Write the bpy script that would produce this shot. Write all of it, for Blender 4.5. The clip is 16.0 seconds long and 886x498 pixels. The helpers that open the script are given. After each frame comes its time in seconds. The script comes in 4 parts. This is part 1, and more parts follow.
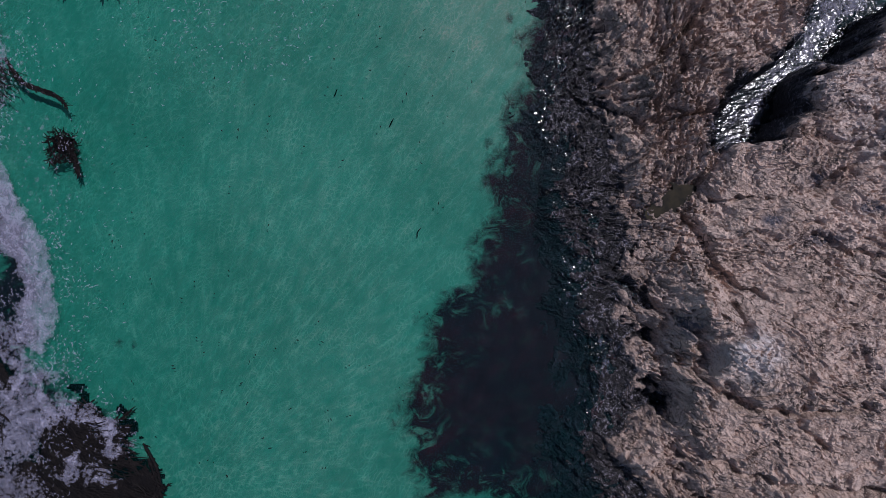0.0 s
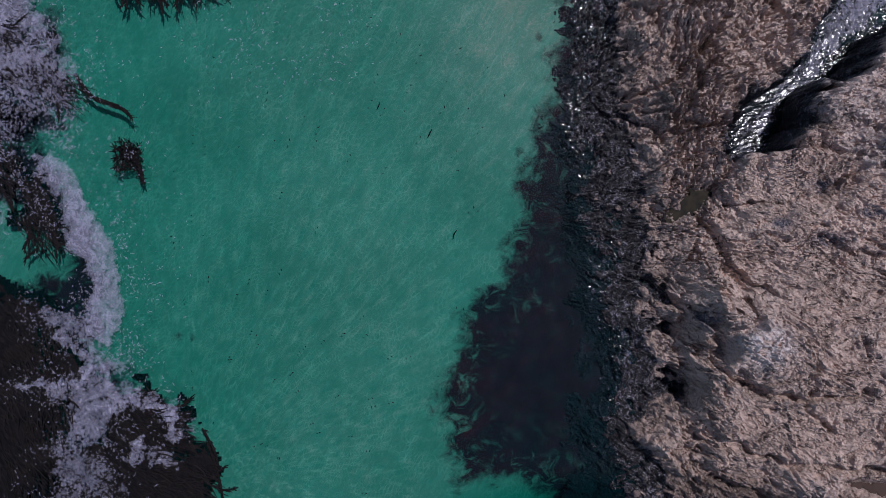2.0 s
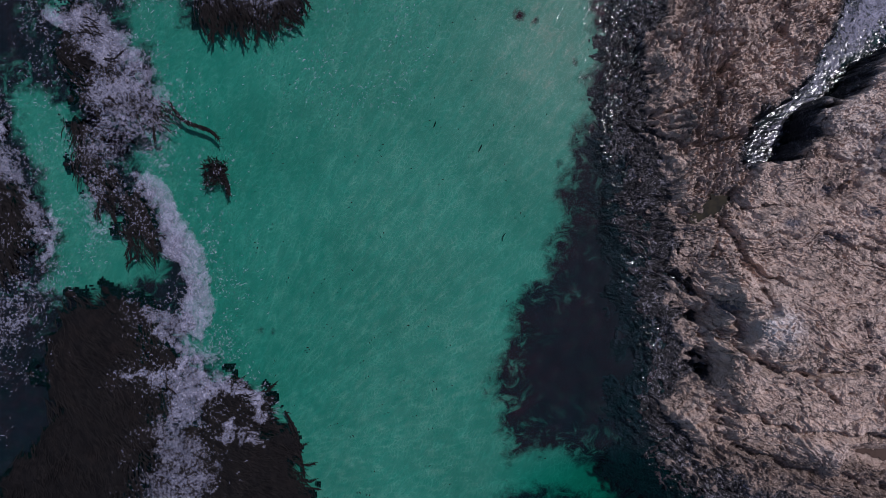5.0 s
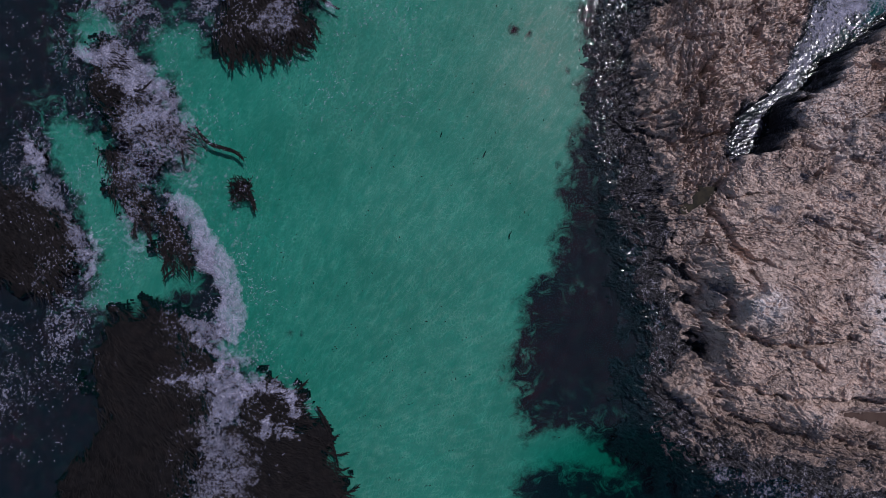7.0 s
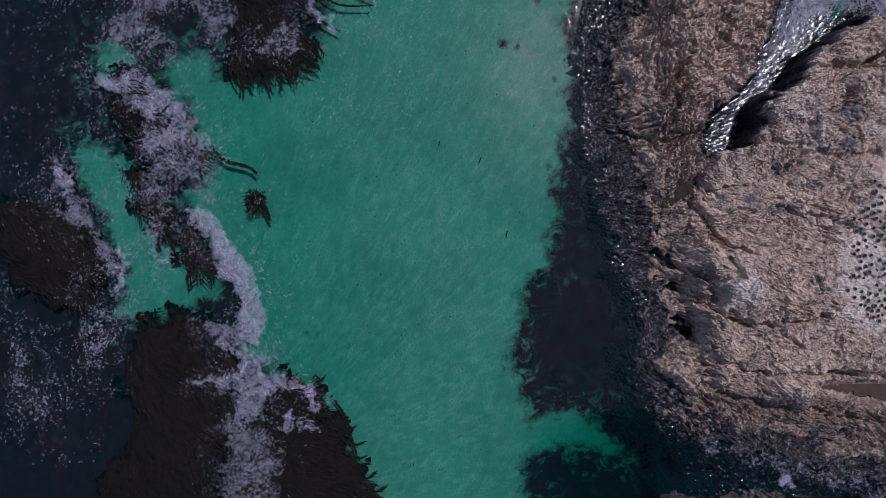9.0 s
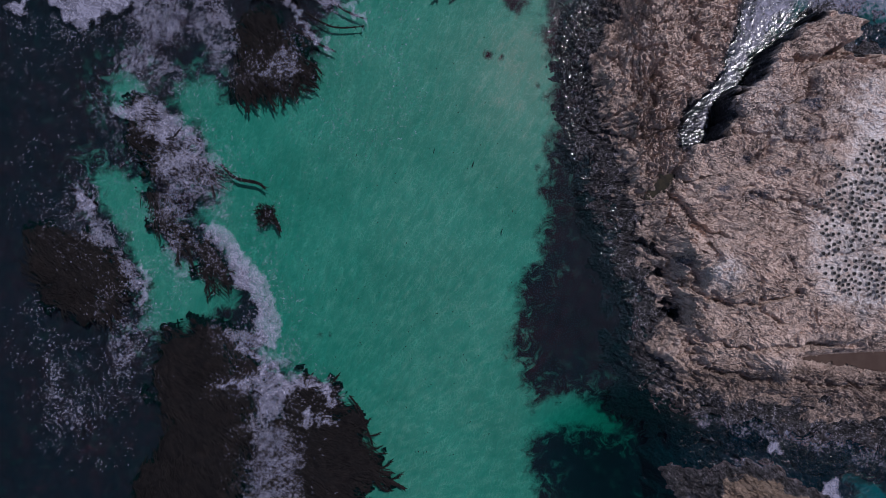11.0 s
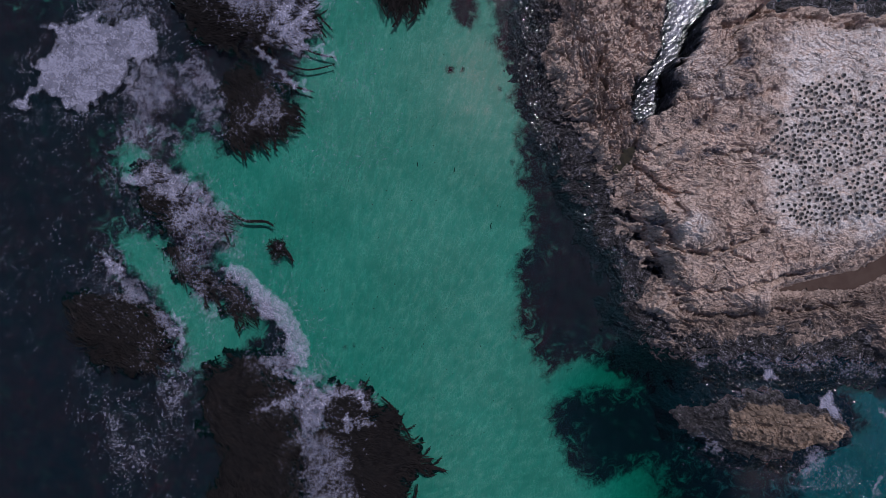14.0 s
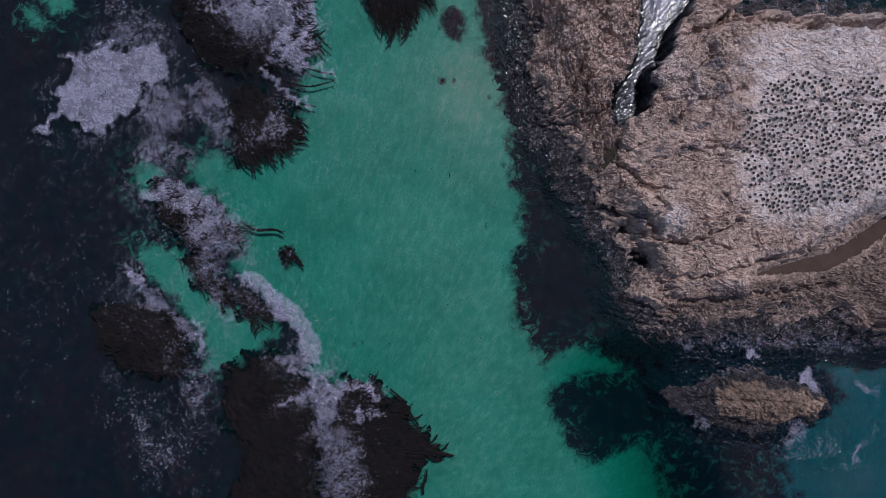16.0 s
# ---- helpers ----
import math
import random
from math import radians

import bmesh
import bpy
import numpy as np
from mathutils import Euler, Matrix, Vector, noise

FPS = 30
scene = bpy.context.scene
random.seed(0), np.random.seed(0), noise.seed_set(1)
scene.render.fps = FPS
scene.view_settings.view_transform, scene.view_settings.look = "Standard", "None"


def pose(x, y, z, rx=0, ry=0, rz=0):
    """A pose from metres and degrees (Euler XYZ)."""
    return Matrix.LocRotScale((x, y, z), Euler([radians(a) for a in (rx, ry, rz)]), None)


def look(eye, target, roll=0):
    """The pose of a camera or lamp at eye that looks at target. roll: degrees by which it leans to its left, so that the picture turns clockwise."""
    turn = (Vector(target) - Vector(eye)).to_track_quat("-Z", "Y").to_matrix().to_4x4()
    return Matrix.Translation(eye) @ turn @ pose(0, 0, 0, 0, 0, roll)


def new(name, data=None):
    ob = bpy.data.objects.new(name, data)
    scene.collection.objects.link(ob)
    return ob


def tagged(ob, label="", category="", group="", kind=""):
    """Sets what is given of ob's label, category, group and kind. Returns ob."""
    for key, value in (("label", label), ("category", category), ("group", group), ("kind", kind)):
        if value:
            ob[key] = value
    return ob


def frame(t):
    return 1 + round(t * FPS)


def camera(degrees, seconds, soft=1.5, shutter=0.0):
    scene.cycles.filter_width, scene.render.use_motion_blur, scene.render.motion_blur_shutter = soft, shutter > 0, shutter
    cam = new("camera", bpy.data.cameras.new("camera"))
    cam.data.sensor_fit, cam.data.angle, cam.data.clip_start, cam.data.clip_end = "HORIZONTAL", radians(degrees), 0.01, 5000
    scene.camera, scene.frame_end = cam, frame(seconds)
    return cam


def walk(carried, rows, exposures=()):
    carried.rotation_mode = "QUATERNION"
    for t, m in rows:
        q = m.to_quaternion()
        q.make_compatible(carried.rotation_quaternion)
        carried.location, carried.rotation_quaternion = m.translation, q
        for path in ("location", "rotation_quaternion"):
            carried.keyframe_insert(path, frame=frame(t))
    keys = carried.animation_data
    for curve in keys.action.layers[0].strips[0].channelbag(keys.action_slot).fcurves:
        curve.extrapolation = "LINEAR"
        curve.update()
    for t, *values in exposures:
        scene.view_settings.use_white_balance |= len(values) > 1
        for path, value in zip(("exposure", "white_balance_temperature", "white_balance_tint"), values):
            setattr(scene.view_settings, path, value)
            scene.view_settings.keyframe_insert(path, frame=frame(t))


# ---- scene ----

cam = camera(70, 16.0, soft=0.7)
PATH = [
    (0, pose(0.01, 0.04, 50.22, -0.11, 0.36, -0.07)),
    (0.5, pose(-0.38, 0.04, 51.30, -0.11, 0.36, -0.02)),
    (1, pose(-1.05, 0.06, 52.42, -0.11, 0.36, -0.08)),
    (1.5, pose(-1.94, 0.07, 53.55, -0.11, 0.36, -0.08)),
    (2, pose(-2.99, 0.09, 54.63, -0.11, 0.36, -0.09)),
    (2.5, pose(-4.01, 0.15, 55.79, -0.11, 0.36, -0.14)),
    (3, pose(-4.97, 0.22, 57.06, -0.11, 0.36, -0.20)),
    (3.5, pose(-5.84, 0.26, 58.31, -0.11, 0.36, -0.24)),
    (4, pose(-6.66, 0.27, 59.59, -0.11, 0.36, -0.26)),
    (6.5, pose(-9.03, 0.32, 66.09, -0.11, 0.36, -3.15)),
    (7, pose(-9.18, 0.38, 67.36, -0.11, 0.36, -3.92)),
    (7.5, pose(-9.30, 0.43, 68.67, -0.11, 0.36, -4.65)),
    (8, pose(-9.37, 0.44, 70.00, -0.11, 0.36, -5.23)),
    (8.5, pose(-9.39, 0.44, 71.31, -0.11, 0.36, -5.77)),
    (9, pose(-9.41, 0.44, 72.66, -0.11, 0.36, -6.30)),
    (11.5, pose(-9.29, 0.46, 79.14, -0.11, 0.36, -10.61)),
    (12, pose(-9.20, 0.42, 80.42, -0.11, 0.36, -11.99)),
    (12.5, pose(-9.23, 0.38, 81.78, -0.11, 0.36, -13.48)),
    (13, pose(-9.14, 0.42, 83.06, -0.11, 0.36, -15.47)),
    (13.5, pose(-9.07, 0.48, 84.37, -0.11, 0.36, -17.62)),
    (14, pose(-9.00, 0.48, 85.73, -0.11, 0.36, -19.66)),
    (14.5, pose(-8.92, 0.41, 87.02, -0.11, 0.36, -20.24)),
    (15, pose(-8.87, 0.41, 88.52, -0.11, 0.36, -20.22)),
    (15.5, pose(-8.90, 0.38, 90.21, -0.11, 0.36, -20.87)),
    (16, pose(-8.86, 0.38, 91.77, -0.11, 0.36, -21.96)),
]
walk(cam, PATH, exposures=[(0, -0.2, 5900, 18), (16, -0.2, 5900, 18)])

# ---- daylight ----
SUN_AZ, SUN_EL = radians(42), radians(62)
sky_world = bpy.data.worlds.new("sky")
scene.world = sky_world
sky_world.use_nodes = True
wn = sky_world.node_tree.nodes
sky = wn.new("ShaderNodeTexSky")
sky.sky_type = "NISHITA"
sky.sun_disc = False
sky.sun_elevation, sky.sun_rotation = SUN_EL, radians(90) - SUN_AZ
wn["Background"].inputs["Strength"].default_value = 0.085
sky_world.node_tree.links.new(sky.outputs[0], wn["Background"].inputs[0])
sun = new("sun", bpy.data.lights.new("sun", "SUN"))
sun.data.energy, sun.data.angle, sun.data.color = 3.6, radians(0.53), (1.0, 0.96, 0.92)
sun.matrix_world = look((60 * math.cos(SUN_EL) * math.cos(SUN_AZ), 60 * math.cos(SUN_EL) * math.sin(SUN_AZ),
                         60 * math.sin(SUN_EL)), (0, 0, 0))

# ---- plan, metres: x across, y up the bay, z above the calm sea ----
HEADLAND = [(30, 90), (20, 60), (14.3, 31), (12, 24.5), (9.6, 20), (9.9, 14.2), (8.4, 11), (10.4, 8), (9.8, 4), (11.6, 0), (10.9, -3),
            (12.2, -7), (12.4, -12), (11.5, -16), (12.4, -20), (14.8, -23), (19.6, -24.7), (25.2, -26.3), (32, -30), (38.7, -31.8),
            (45, -35.4), (75, -50), (110, -40), (110, 0), (62, 9), (50, 14.2), (44, 17.2), (40, 19.6), (37.6, 20.4), (35.2, 19.2),
            (31.2, 17), (29.8, 14.3), (26.6, 13.2), (25.8, 12.1), (25.6, 10.3), (24, 8.3), (20, 7.9), (21.8, 12.2), (25, 13.8),
            (26.8, 16.6), (28.6, 19.5), (29.8, 22.2), (36, 36), (60, 90)]
CHASM = [(37.6, 20.4), (35.2, 19.2), (31.2, 17), (29.8, 14.3), (26.6, 13.2), (25.8, 12.1), (25.6, 10.3), (24, 8.3), (20, 7.9),
         (21.8, 12.2), (25, 13.8), (26.8, 16.6), (28.6, 19.5), (29.8, 22.2), (36, 36), (48, 36), (42, 24)]
# heights of the rock at places of the plan: x, y, z, reach
CREST = [(21.4, -7.1, 8.4, 4.6), (19.7, -7.4, 7.6, 1.7), (17.3, -7.4, 4.4, 1.8), (18.6, -10.2, 5.6, 2.0), (24.6, 8.6, 6.2, 4), (29.5, 14.0, 6.2, 4), (26.7, 0.5, 6.0, 4), (20.9, -2.4, 3.4, 2.6), (17.2, 3.6, 2.4, 2.2),
         (15.5, 8.0, 3.6, 3.5), (18.0, 15.0, 4.2, 5), (24.5, 17.5, 4.2, 4), (14.0, -2.0, 2.2, 3), (15.5, -9.0, 3.8, 3), (20.0, -14.0, 5.0, 4),
         (20.0, -20.0, 2.4, 3.5), (27.0, -15.0, 5.5, 4), (31.0, -20.0, 2.4, 2.6), (38.0, -21.5, 2.3, 3.5), (45.0, -22.0, 2.3, 4),
         (34.0, -3.0, 7.4, 6), (42.0, -4.0, 7.8, 9), (36.0, -14.0, 5.6, 4), (40.0, 10.0, 6.6, 6), (28.0, -7.0, 7.4, 5), (33.0, 7.0, 7.0, 5),
         (26.0, 30.0, 4.0, 8), (21.3, 5.2, 4.6, 2.0), (34.0, -26.0, 2.4, 3)]
WEED_EDGE = [(14, 60), (7.5, 30), (5.4, 23), (7.4, 19.7), (5.6, 17.2), (6.1, 14.3), (4.7, 12), (3.9, 8.5), (2.8, 5.5), (3.0, 3.1), (1.9, 0.2), (1.4, -2.8),
             (-0.8, -3.3), (-2.1, -5.6), (-2.0, -7.4), (-3.0, -9.8), (-3.8, -12.1), (-4.4, -14.8), (-3.4, -15.8), (-3.0, -18.2),
             (-2.2, -21.7), (-0.4, -20.8), (2.6, -20.7), (6.6, -23.1), (10.8, -24.2), (18, -27.2), (40, -20), (40, 60)]
WEED_SOUTH = [(-4.4, -26.4), (-4.0, -25.0), (-2.4, -23.9), (0.7, -23.7), (4.8, -24.6), (11.6, -27.3), (18, -29), (36, -34), (40, -44), (15, -41.4), (7.1, -38.3),
              (2.9, -37.9), (-0.6, -37.9), (-3.3, -35.9), (-3.8, -32.6)]
DEEP = [(-13.3, 90), (-14, 41), (-15.4, 33.7), (-18.7, 29.9), (-20.6, 26.8), (-23, 22.9), (-28, 21.9), (-34, 22.6), (-36.4, 21), (-36, 17), (-36.5, 14),
        (-38.3, 12.6), (-38, 9), (-36, 6), (-33.4, 1), (-32.4, -4), (-33, -9), (-30, -11.4), (-26.4, -14.4), (-24, -19), (-22.6, -23.4),
        (-23, -27), (-27, -31), (-30, -40), (-20, -90), (-200, -90), (-200, 90)]
TONGUE = [(-50.5, 16.5), (-46.4, 14.5), (-45.6, 8.8), (-43.8, 4.6), (-41.0, 2.4), (-37.4, -0.8), (-41.8, -2.4), (-47.3, -2.8), (-46.6, 0.6),
          (-45.5, 1.8), (-46.9, 5.0), (-47.9, 8.9), (-49.6, 12.1)]
ISLET = [(12.6, -30.2), (15.5, -30.7), (18.7, -31.5), (22.3, -31.2), (26.2, -32.3), (27.3, -34.1), (30.0, -36.1), (34.0, -39.0), (33.7, -42.0),
         (29.4, -42.0), (27.1, -43.2), (21.8, -41.1), (18.2, -39.2), (16.1, -35.8), (12.4, -33.6)]
COLONY = [(40.6, 5.0), (43.4, 4.2), (48.6, 1.3), (56, -2), (52, -15), (45.1, -13.6), (38.1, -13.0), (33.1, -11.4), (31.0, -8.2), (31.7, -6.5),
          (31.9, -1.8), (35.1, 2.7)]
GUANO = [(39.4, 13.6), (48.5, 11.0), (62, 3), (54, -20), (46.3, -18.0), (37.4, -16.2), (31.2, -11.6), (29.6, -8.6), (30.3, -4.3), (33.4, 2.0), (37.4, 7.8)]
MUD = [(30.6, -19.6), (34.7, -19.8), (40.3, -20.6), (43.8, -20.4), (52, -18.4), (51.4, -20.4), (43.9, -22.2), (39.7, -22.5), (34.4, -20.8)]
POOL = [(17.0, 4.5), (18.0, 4.8), (18.5, 4.1), (17.9, 3.2), (16.9, 3.0), (16.0, 2.2), (15.7, 2.6)]

GULLIES = [  # run of the cleft, half width, depth
    ([(17.6, 2.8), (19.4, -0.8), (20.9, -2.4), (22.0, -3.4)], 0.28, 1.0), ([(20.6, 7.9), (19.4, 6.2), (18.4, 4.8)], 0.45, 1.3),
    ([(10.8, 11.4), (12.3, 10.8), (14.5, 9.7), (17.2, 9.6), (19.8, 10.4)], 0.22, 0.8), ([(13.2, -2.6), (14.6, -3.6), (16.2, -4.6), (17.8, -6.0), (18.5, -8.2)], 0.4, 1.3),
    ([(15.4, -6.2), (16.6, -8.8), (16.9, -11.4)], 0.5, 1.2), ([(25.4, 1.2), (27.0, 0.0), (29.6, -0.6), (33.0, -2.6)], 0.3, 0.7),
    ([(25.0, 8.0), (28.0, 7.4), (32.0, 5.4), (36.0, 5.0)], 0.35, 0.6), ([(21.4, 13.4), (20.9, 11.8), (20.5, 10.0)], 0.2, 0.9),
    ([(29.5, -7.0), (36.0, -7.6), (44.0, -7.0), (54.0, -9.0)], 0.22, 0.35), ([(34.0, 2.6), (40.0, 1.4), (47.0, -1.2), (54.0, -5.0)], 0.2, 0.3),
    ([(22.0, 26.0), (23.4, 21.0), (24.4, 17.0)], 0.3, 0.8),
    ([(18.5, -15.0), (23.0, -17.0), (29.0, -17.6), (36.0, -18.4)], 0.4, 0.9), ([(17.0, -18.0), (24.0, -20.8), (31.0, -22.8), (40.0, -25.0)], 0.45, 1.0),
    ([(11.7, 11.8), (13.3, 11.3), (14.8, 11.1), (16.0, 10.2), (17.8, 9.9), (19.5, 10.0)], 0.22, 0.8),
    ([(12.5, 12.6), (14.6, 13.0), (15.9, 14.0), (17.1, 15.6), (18.1, 16.8), (19.5, 18.7)], 0.3, 0.9),
    ([(15.2, 20.0), (17.4, 19.8), (19.5, 19.5)], 0.2, 0.6),
    ([(14.9, -3.4), (15.9, -4.7), (16.5, -6.6), (17.2, -8.0), (18.1, -9.1), (18.9, -10.2), (20.8, -11.0), (23.2, -11.3), (25.1, -11.5), (28.7, -10.8)], 0.3, 1.1),
    ([(20.3, -4.2), (20.2, -5.3), (19.1, -6.4), (18.6, -7.8), (18.3, -8.9)], 0.4, 1.3),
    ([(19.5, -1.8), (20.0, -2.4), (20.4, -3.0)], 0.45, 1.4),
    ([(15.7, -10.4), (16.5, -11.3), (16.7, -12.4)], 0.65, 2.0),
    ([(14.9, -6.7), (16.4, -7.8), (17.5, -8.1)], 0.3, 1.0),
    ([(19.4, -9.6), (20.3, -10.4), (21.1, -10.7)], 0.3, 0.9),
    ([(33.0, 15.0), (38.0, 14.6), (45.0, 12.0), (56.0, 6.4)], 0.5, 1.3), ([(24.0, -9.0), (24.6, -12.0), (27.0, -14.4)], 0.25, 0.6),
]


# ---- noise and distances on arrays ----
def lattice(ix, iy, seed):
    h = (ix.astype(np.int64) * 374761393 + iy.astype(np.int64) * 668265263 + seed * 974711) & 0x7FFFFFFF
    h = ((h ^ (h >> 13)) * 1274126177) & 0x7FFFFFFF
    return ((h ^ (h >> 16)) & 0xFFFF) / 65535.0


def perlin(x, y, seed=0):
    ix, iy = np.floor(x), np.floor(y)
    fx, fy = x - ix, y - iy
    u, v = fx * fx * fx * (fx * (fx * 6 - 15) + 10), fy * fy * fy * (fy * (fy * 6 - 15) + 10)

    def corner(dx, dy):
        a = lattice(ix + dx, iy + dy, seed) * 2 * math.pi
        return np.cos(a) * (fx - dx) + np.sin(a) * (fy - dy)
    top = corner(0, 0) * (1 - u) + corner(1, 0) * u
    low = corner(0, 1) * (1 - u) + corner(1, 1) * u
    return (top * (1 - v) + low * v) * 1.5


def fbm(x, y, octaves=4, seed=0, gain=0.5):
    total, amp = 0, 1.0
    for k in range(octaves):
        total = total + amp * perlin(x * 2 ** k + 17.3 * k, y * 2 ** k - 9.1 * k, seed + k)
        amp *= gain
    return total


def ridged(x, y, octaves=3, seed=0, gain=0.55):
    total, amp = 0, 1.0
    for k in range(octaves):
        total = total + amp * (1 - np.abs(perlin(x * 2 ** k + 5.7 * k, y * 2 ** k + 3.3 * k, seed + k)) * 2)
        amp *= gain
    return total


def cells(x, y, seed=0):
    """Distance to the nearest cell border, and a value for each cell."""
    ix, iy = np.floor(x), np.floor(y)
    f1, f2, val = np.full(x.shape, 9.0), np.full(x.shape, 9.0), np.zeros(x.shape)
    for dx in (-1, 0, 1):
        for dy in (-1, 0, 1):
            px = ix + dx + lattice(ix + dx, iy + dy, seed)
            py = iy + dy + lattice(ix + dx, iy + dy, seed + 7)
            d = np.hypot(px - x, py - y)
            near = d < f1
            f2 = np.where(near, f1, np.minimum(f2, d))
            val = np.where(near, lattice(ix + dx, iy + dy, seed + 13), val)
            f1 = np.minimum(f1, d)
    return f2 - f1, val


def facets(x, y, seed, tilt):
    """Blocks with flat, tilted tops that break at their borders."""
    ix, iy = np.floor(x), np.floor(y)
    f1, h = np.full(x.shape, 9.0), np.zeros(x.shape)
    for dx in (-1, 0, 1):
        for dy in (-1, 0, 1):
            jx, jy = ix + dx, iy + dy
            ox, oy = x - jx - lattice(jx, jy, seed), y - jy - lattice(jx, jy, seed + 7)
            d = np.hypot(ox, oy)
            top = (lattice(jx, jy, seed + 13) - 0.5) * 0.8 + tilt * ((lattice(jx, jy, seed + 17) - 0.5) * ox + (lattice(jx, jy, seed + 23) - 0.5) * oy)
            h = np.where(d < f1, top, h)
            f1 = np.minimum(f1, d)
    return h


def inside(poly, x, y):
    """Signed distance to the outline, positive inside."""
    best, odd = np.full(x.shape, 1e9), np.zeros(x.shape, bool)
    for (ax, ay), (bx, by) in zip(poly, poly[1:] + poly[:1]):
        ex, ey = bx - ax, by - ay
        k = np.clip(((x - ax) * ex + (y - ay) * ey) / (ex * ex + ey * ey), 0, 1)
        best = np.minimum(best, np.hypot(x - ax - k * ex, y - ay - k * ey))
        if ay != by:
            odd ^= ((ay > y) != (by > y)) & (x < ex * (y - ay) / (by - ay) + ax)
    return np.where(odd, best, -best)


def off_line(pts, x, y):
    best = np.full(x.shape, 1e9)
    for (ax, ay), (bx, by) in zip(pts, pts[1:]):
        ex, ey = bx - ax, by - ay
        k = np.clip(((x - ax) * ex + (y - ay) * ey) / (ex * ex + ey * ey), 0, 1)
        best = np.minimum(best, np.hypot(x - ax - k * ex, y - ay - k * ey))
    return best


def step(a, b, x):
    k = np.clip((x - a) / (b - a), 0, 1)
    return k * k * (3 - 2 * k)


def sheet(name, X, Y, Z, keep=None, smooth=True, **fields):
    """A mesh on a grid; keep picks the cells; fields become point attributes."""
    rows_n, cols_n = X.shape
    idx = np.arange(rows_n * cols_n).reshape(rows_n, cols_n)
    quads = np.stack([idx[:-1, :-1], idx[:-1, 1:], idx[1:, 1:], idx[1:, :-1]], -1)
    quads = quads[keep] if keep is not None else quads.reshape(-1, 4)
    used = np.zeros(rows_n * cols_n, bool)
    used[quads.ravel()] = True
    remap = np.cumsum(used) - 1
    quads = remap[quads]
    co = np.stack([X, Y, Z], -1).reshape(-1, 3)[used]
    me = bpy.data.meshes.new(name)
    me.vertices.add(len(co))
    me.vertices.foreach_set("co", co.astype(np.float32).ravel())
    me.loops.add(quads.size)
    me.loops.foreach_set("vertex_index", quads.astype(np.int32).ravel())
    me.polygons.add(len(quads))
    me.polygons.foreach_set("loop_start", np.arange(0, quads.size, 4, dtype=np.int32))
    me.update(calc_edges=True)
    me.polygons.foreach_set("use_smooth", np.full(len(quads), smooth))
    for key, val in fields.items():
        me.attributes.new(key, "FLOAT", "POINT").data.foreach_set("value", val.reshape(-1)[used].astype(np.float32))
    me.update()
    return me


def area(x0, x1, y0, y1, pitch):
    return np.meshgrid(np.arange(x0, x1 + pitch / 2, pitch), np.arange(y0, y1 + pitch / 2, pitch))


# ---- heights ----
def crest_height(x, y):
    num, den = np.zeros(x.shape), np.full(x.shape, 1e-3)
    num += 5.5e-3
    for px, py, pz, reach in CREST:
        k = np.exp(-((x - px) ** 2 + (y - py) ** 2) / (2 * (0.62 * reach) ** 2))
        num, den = num + k * pz, den + k
    return num / den


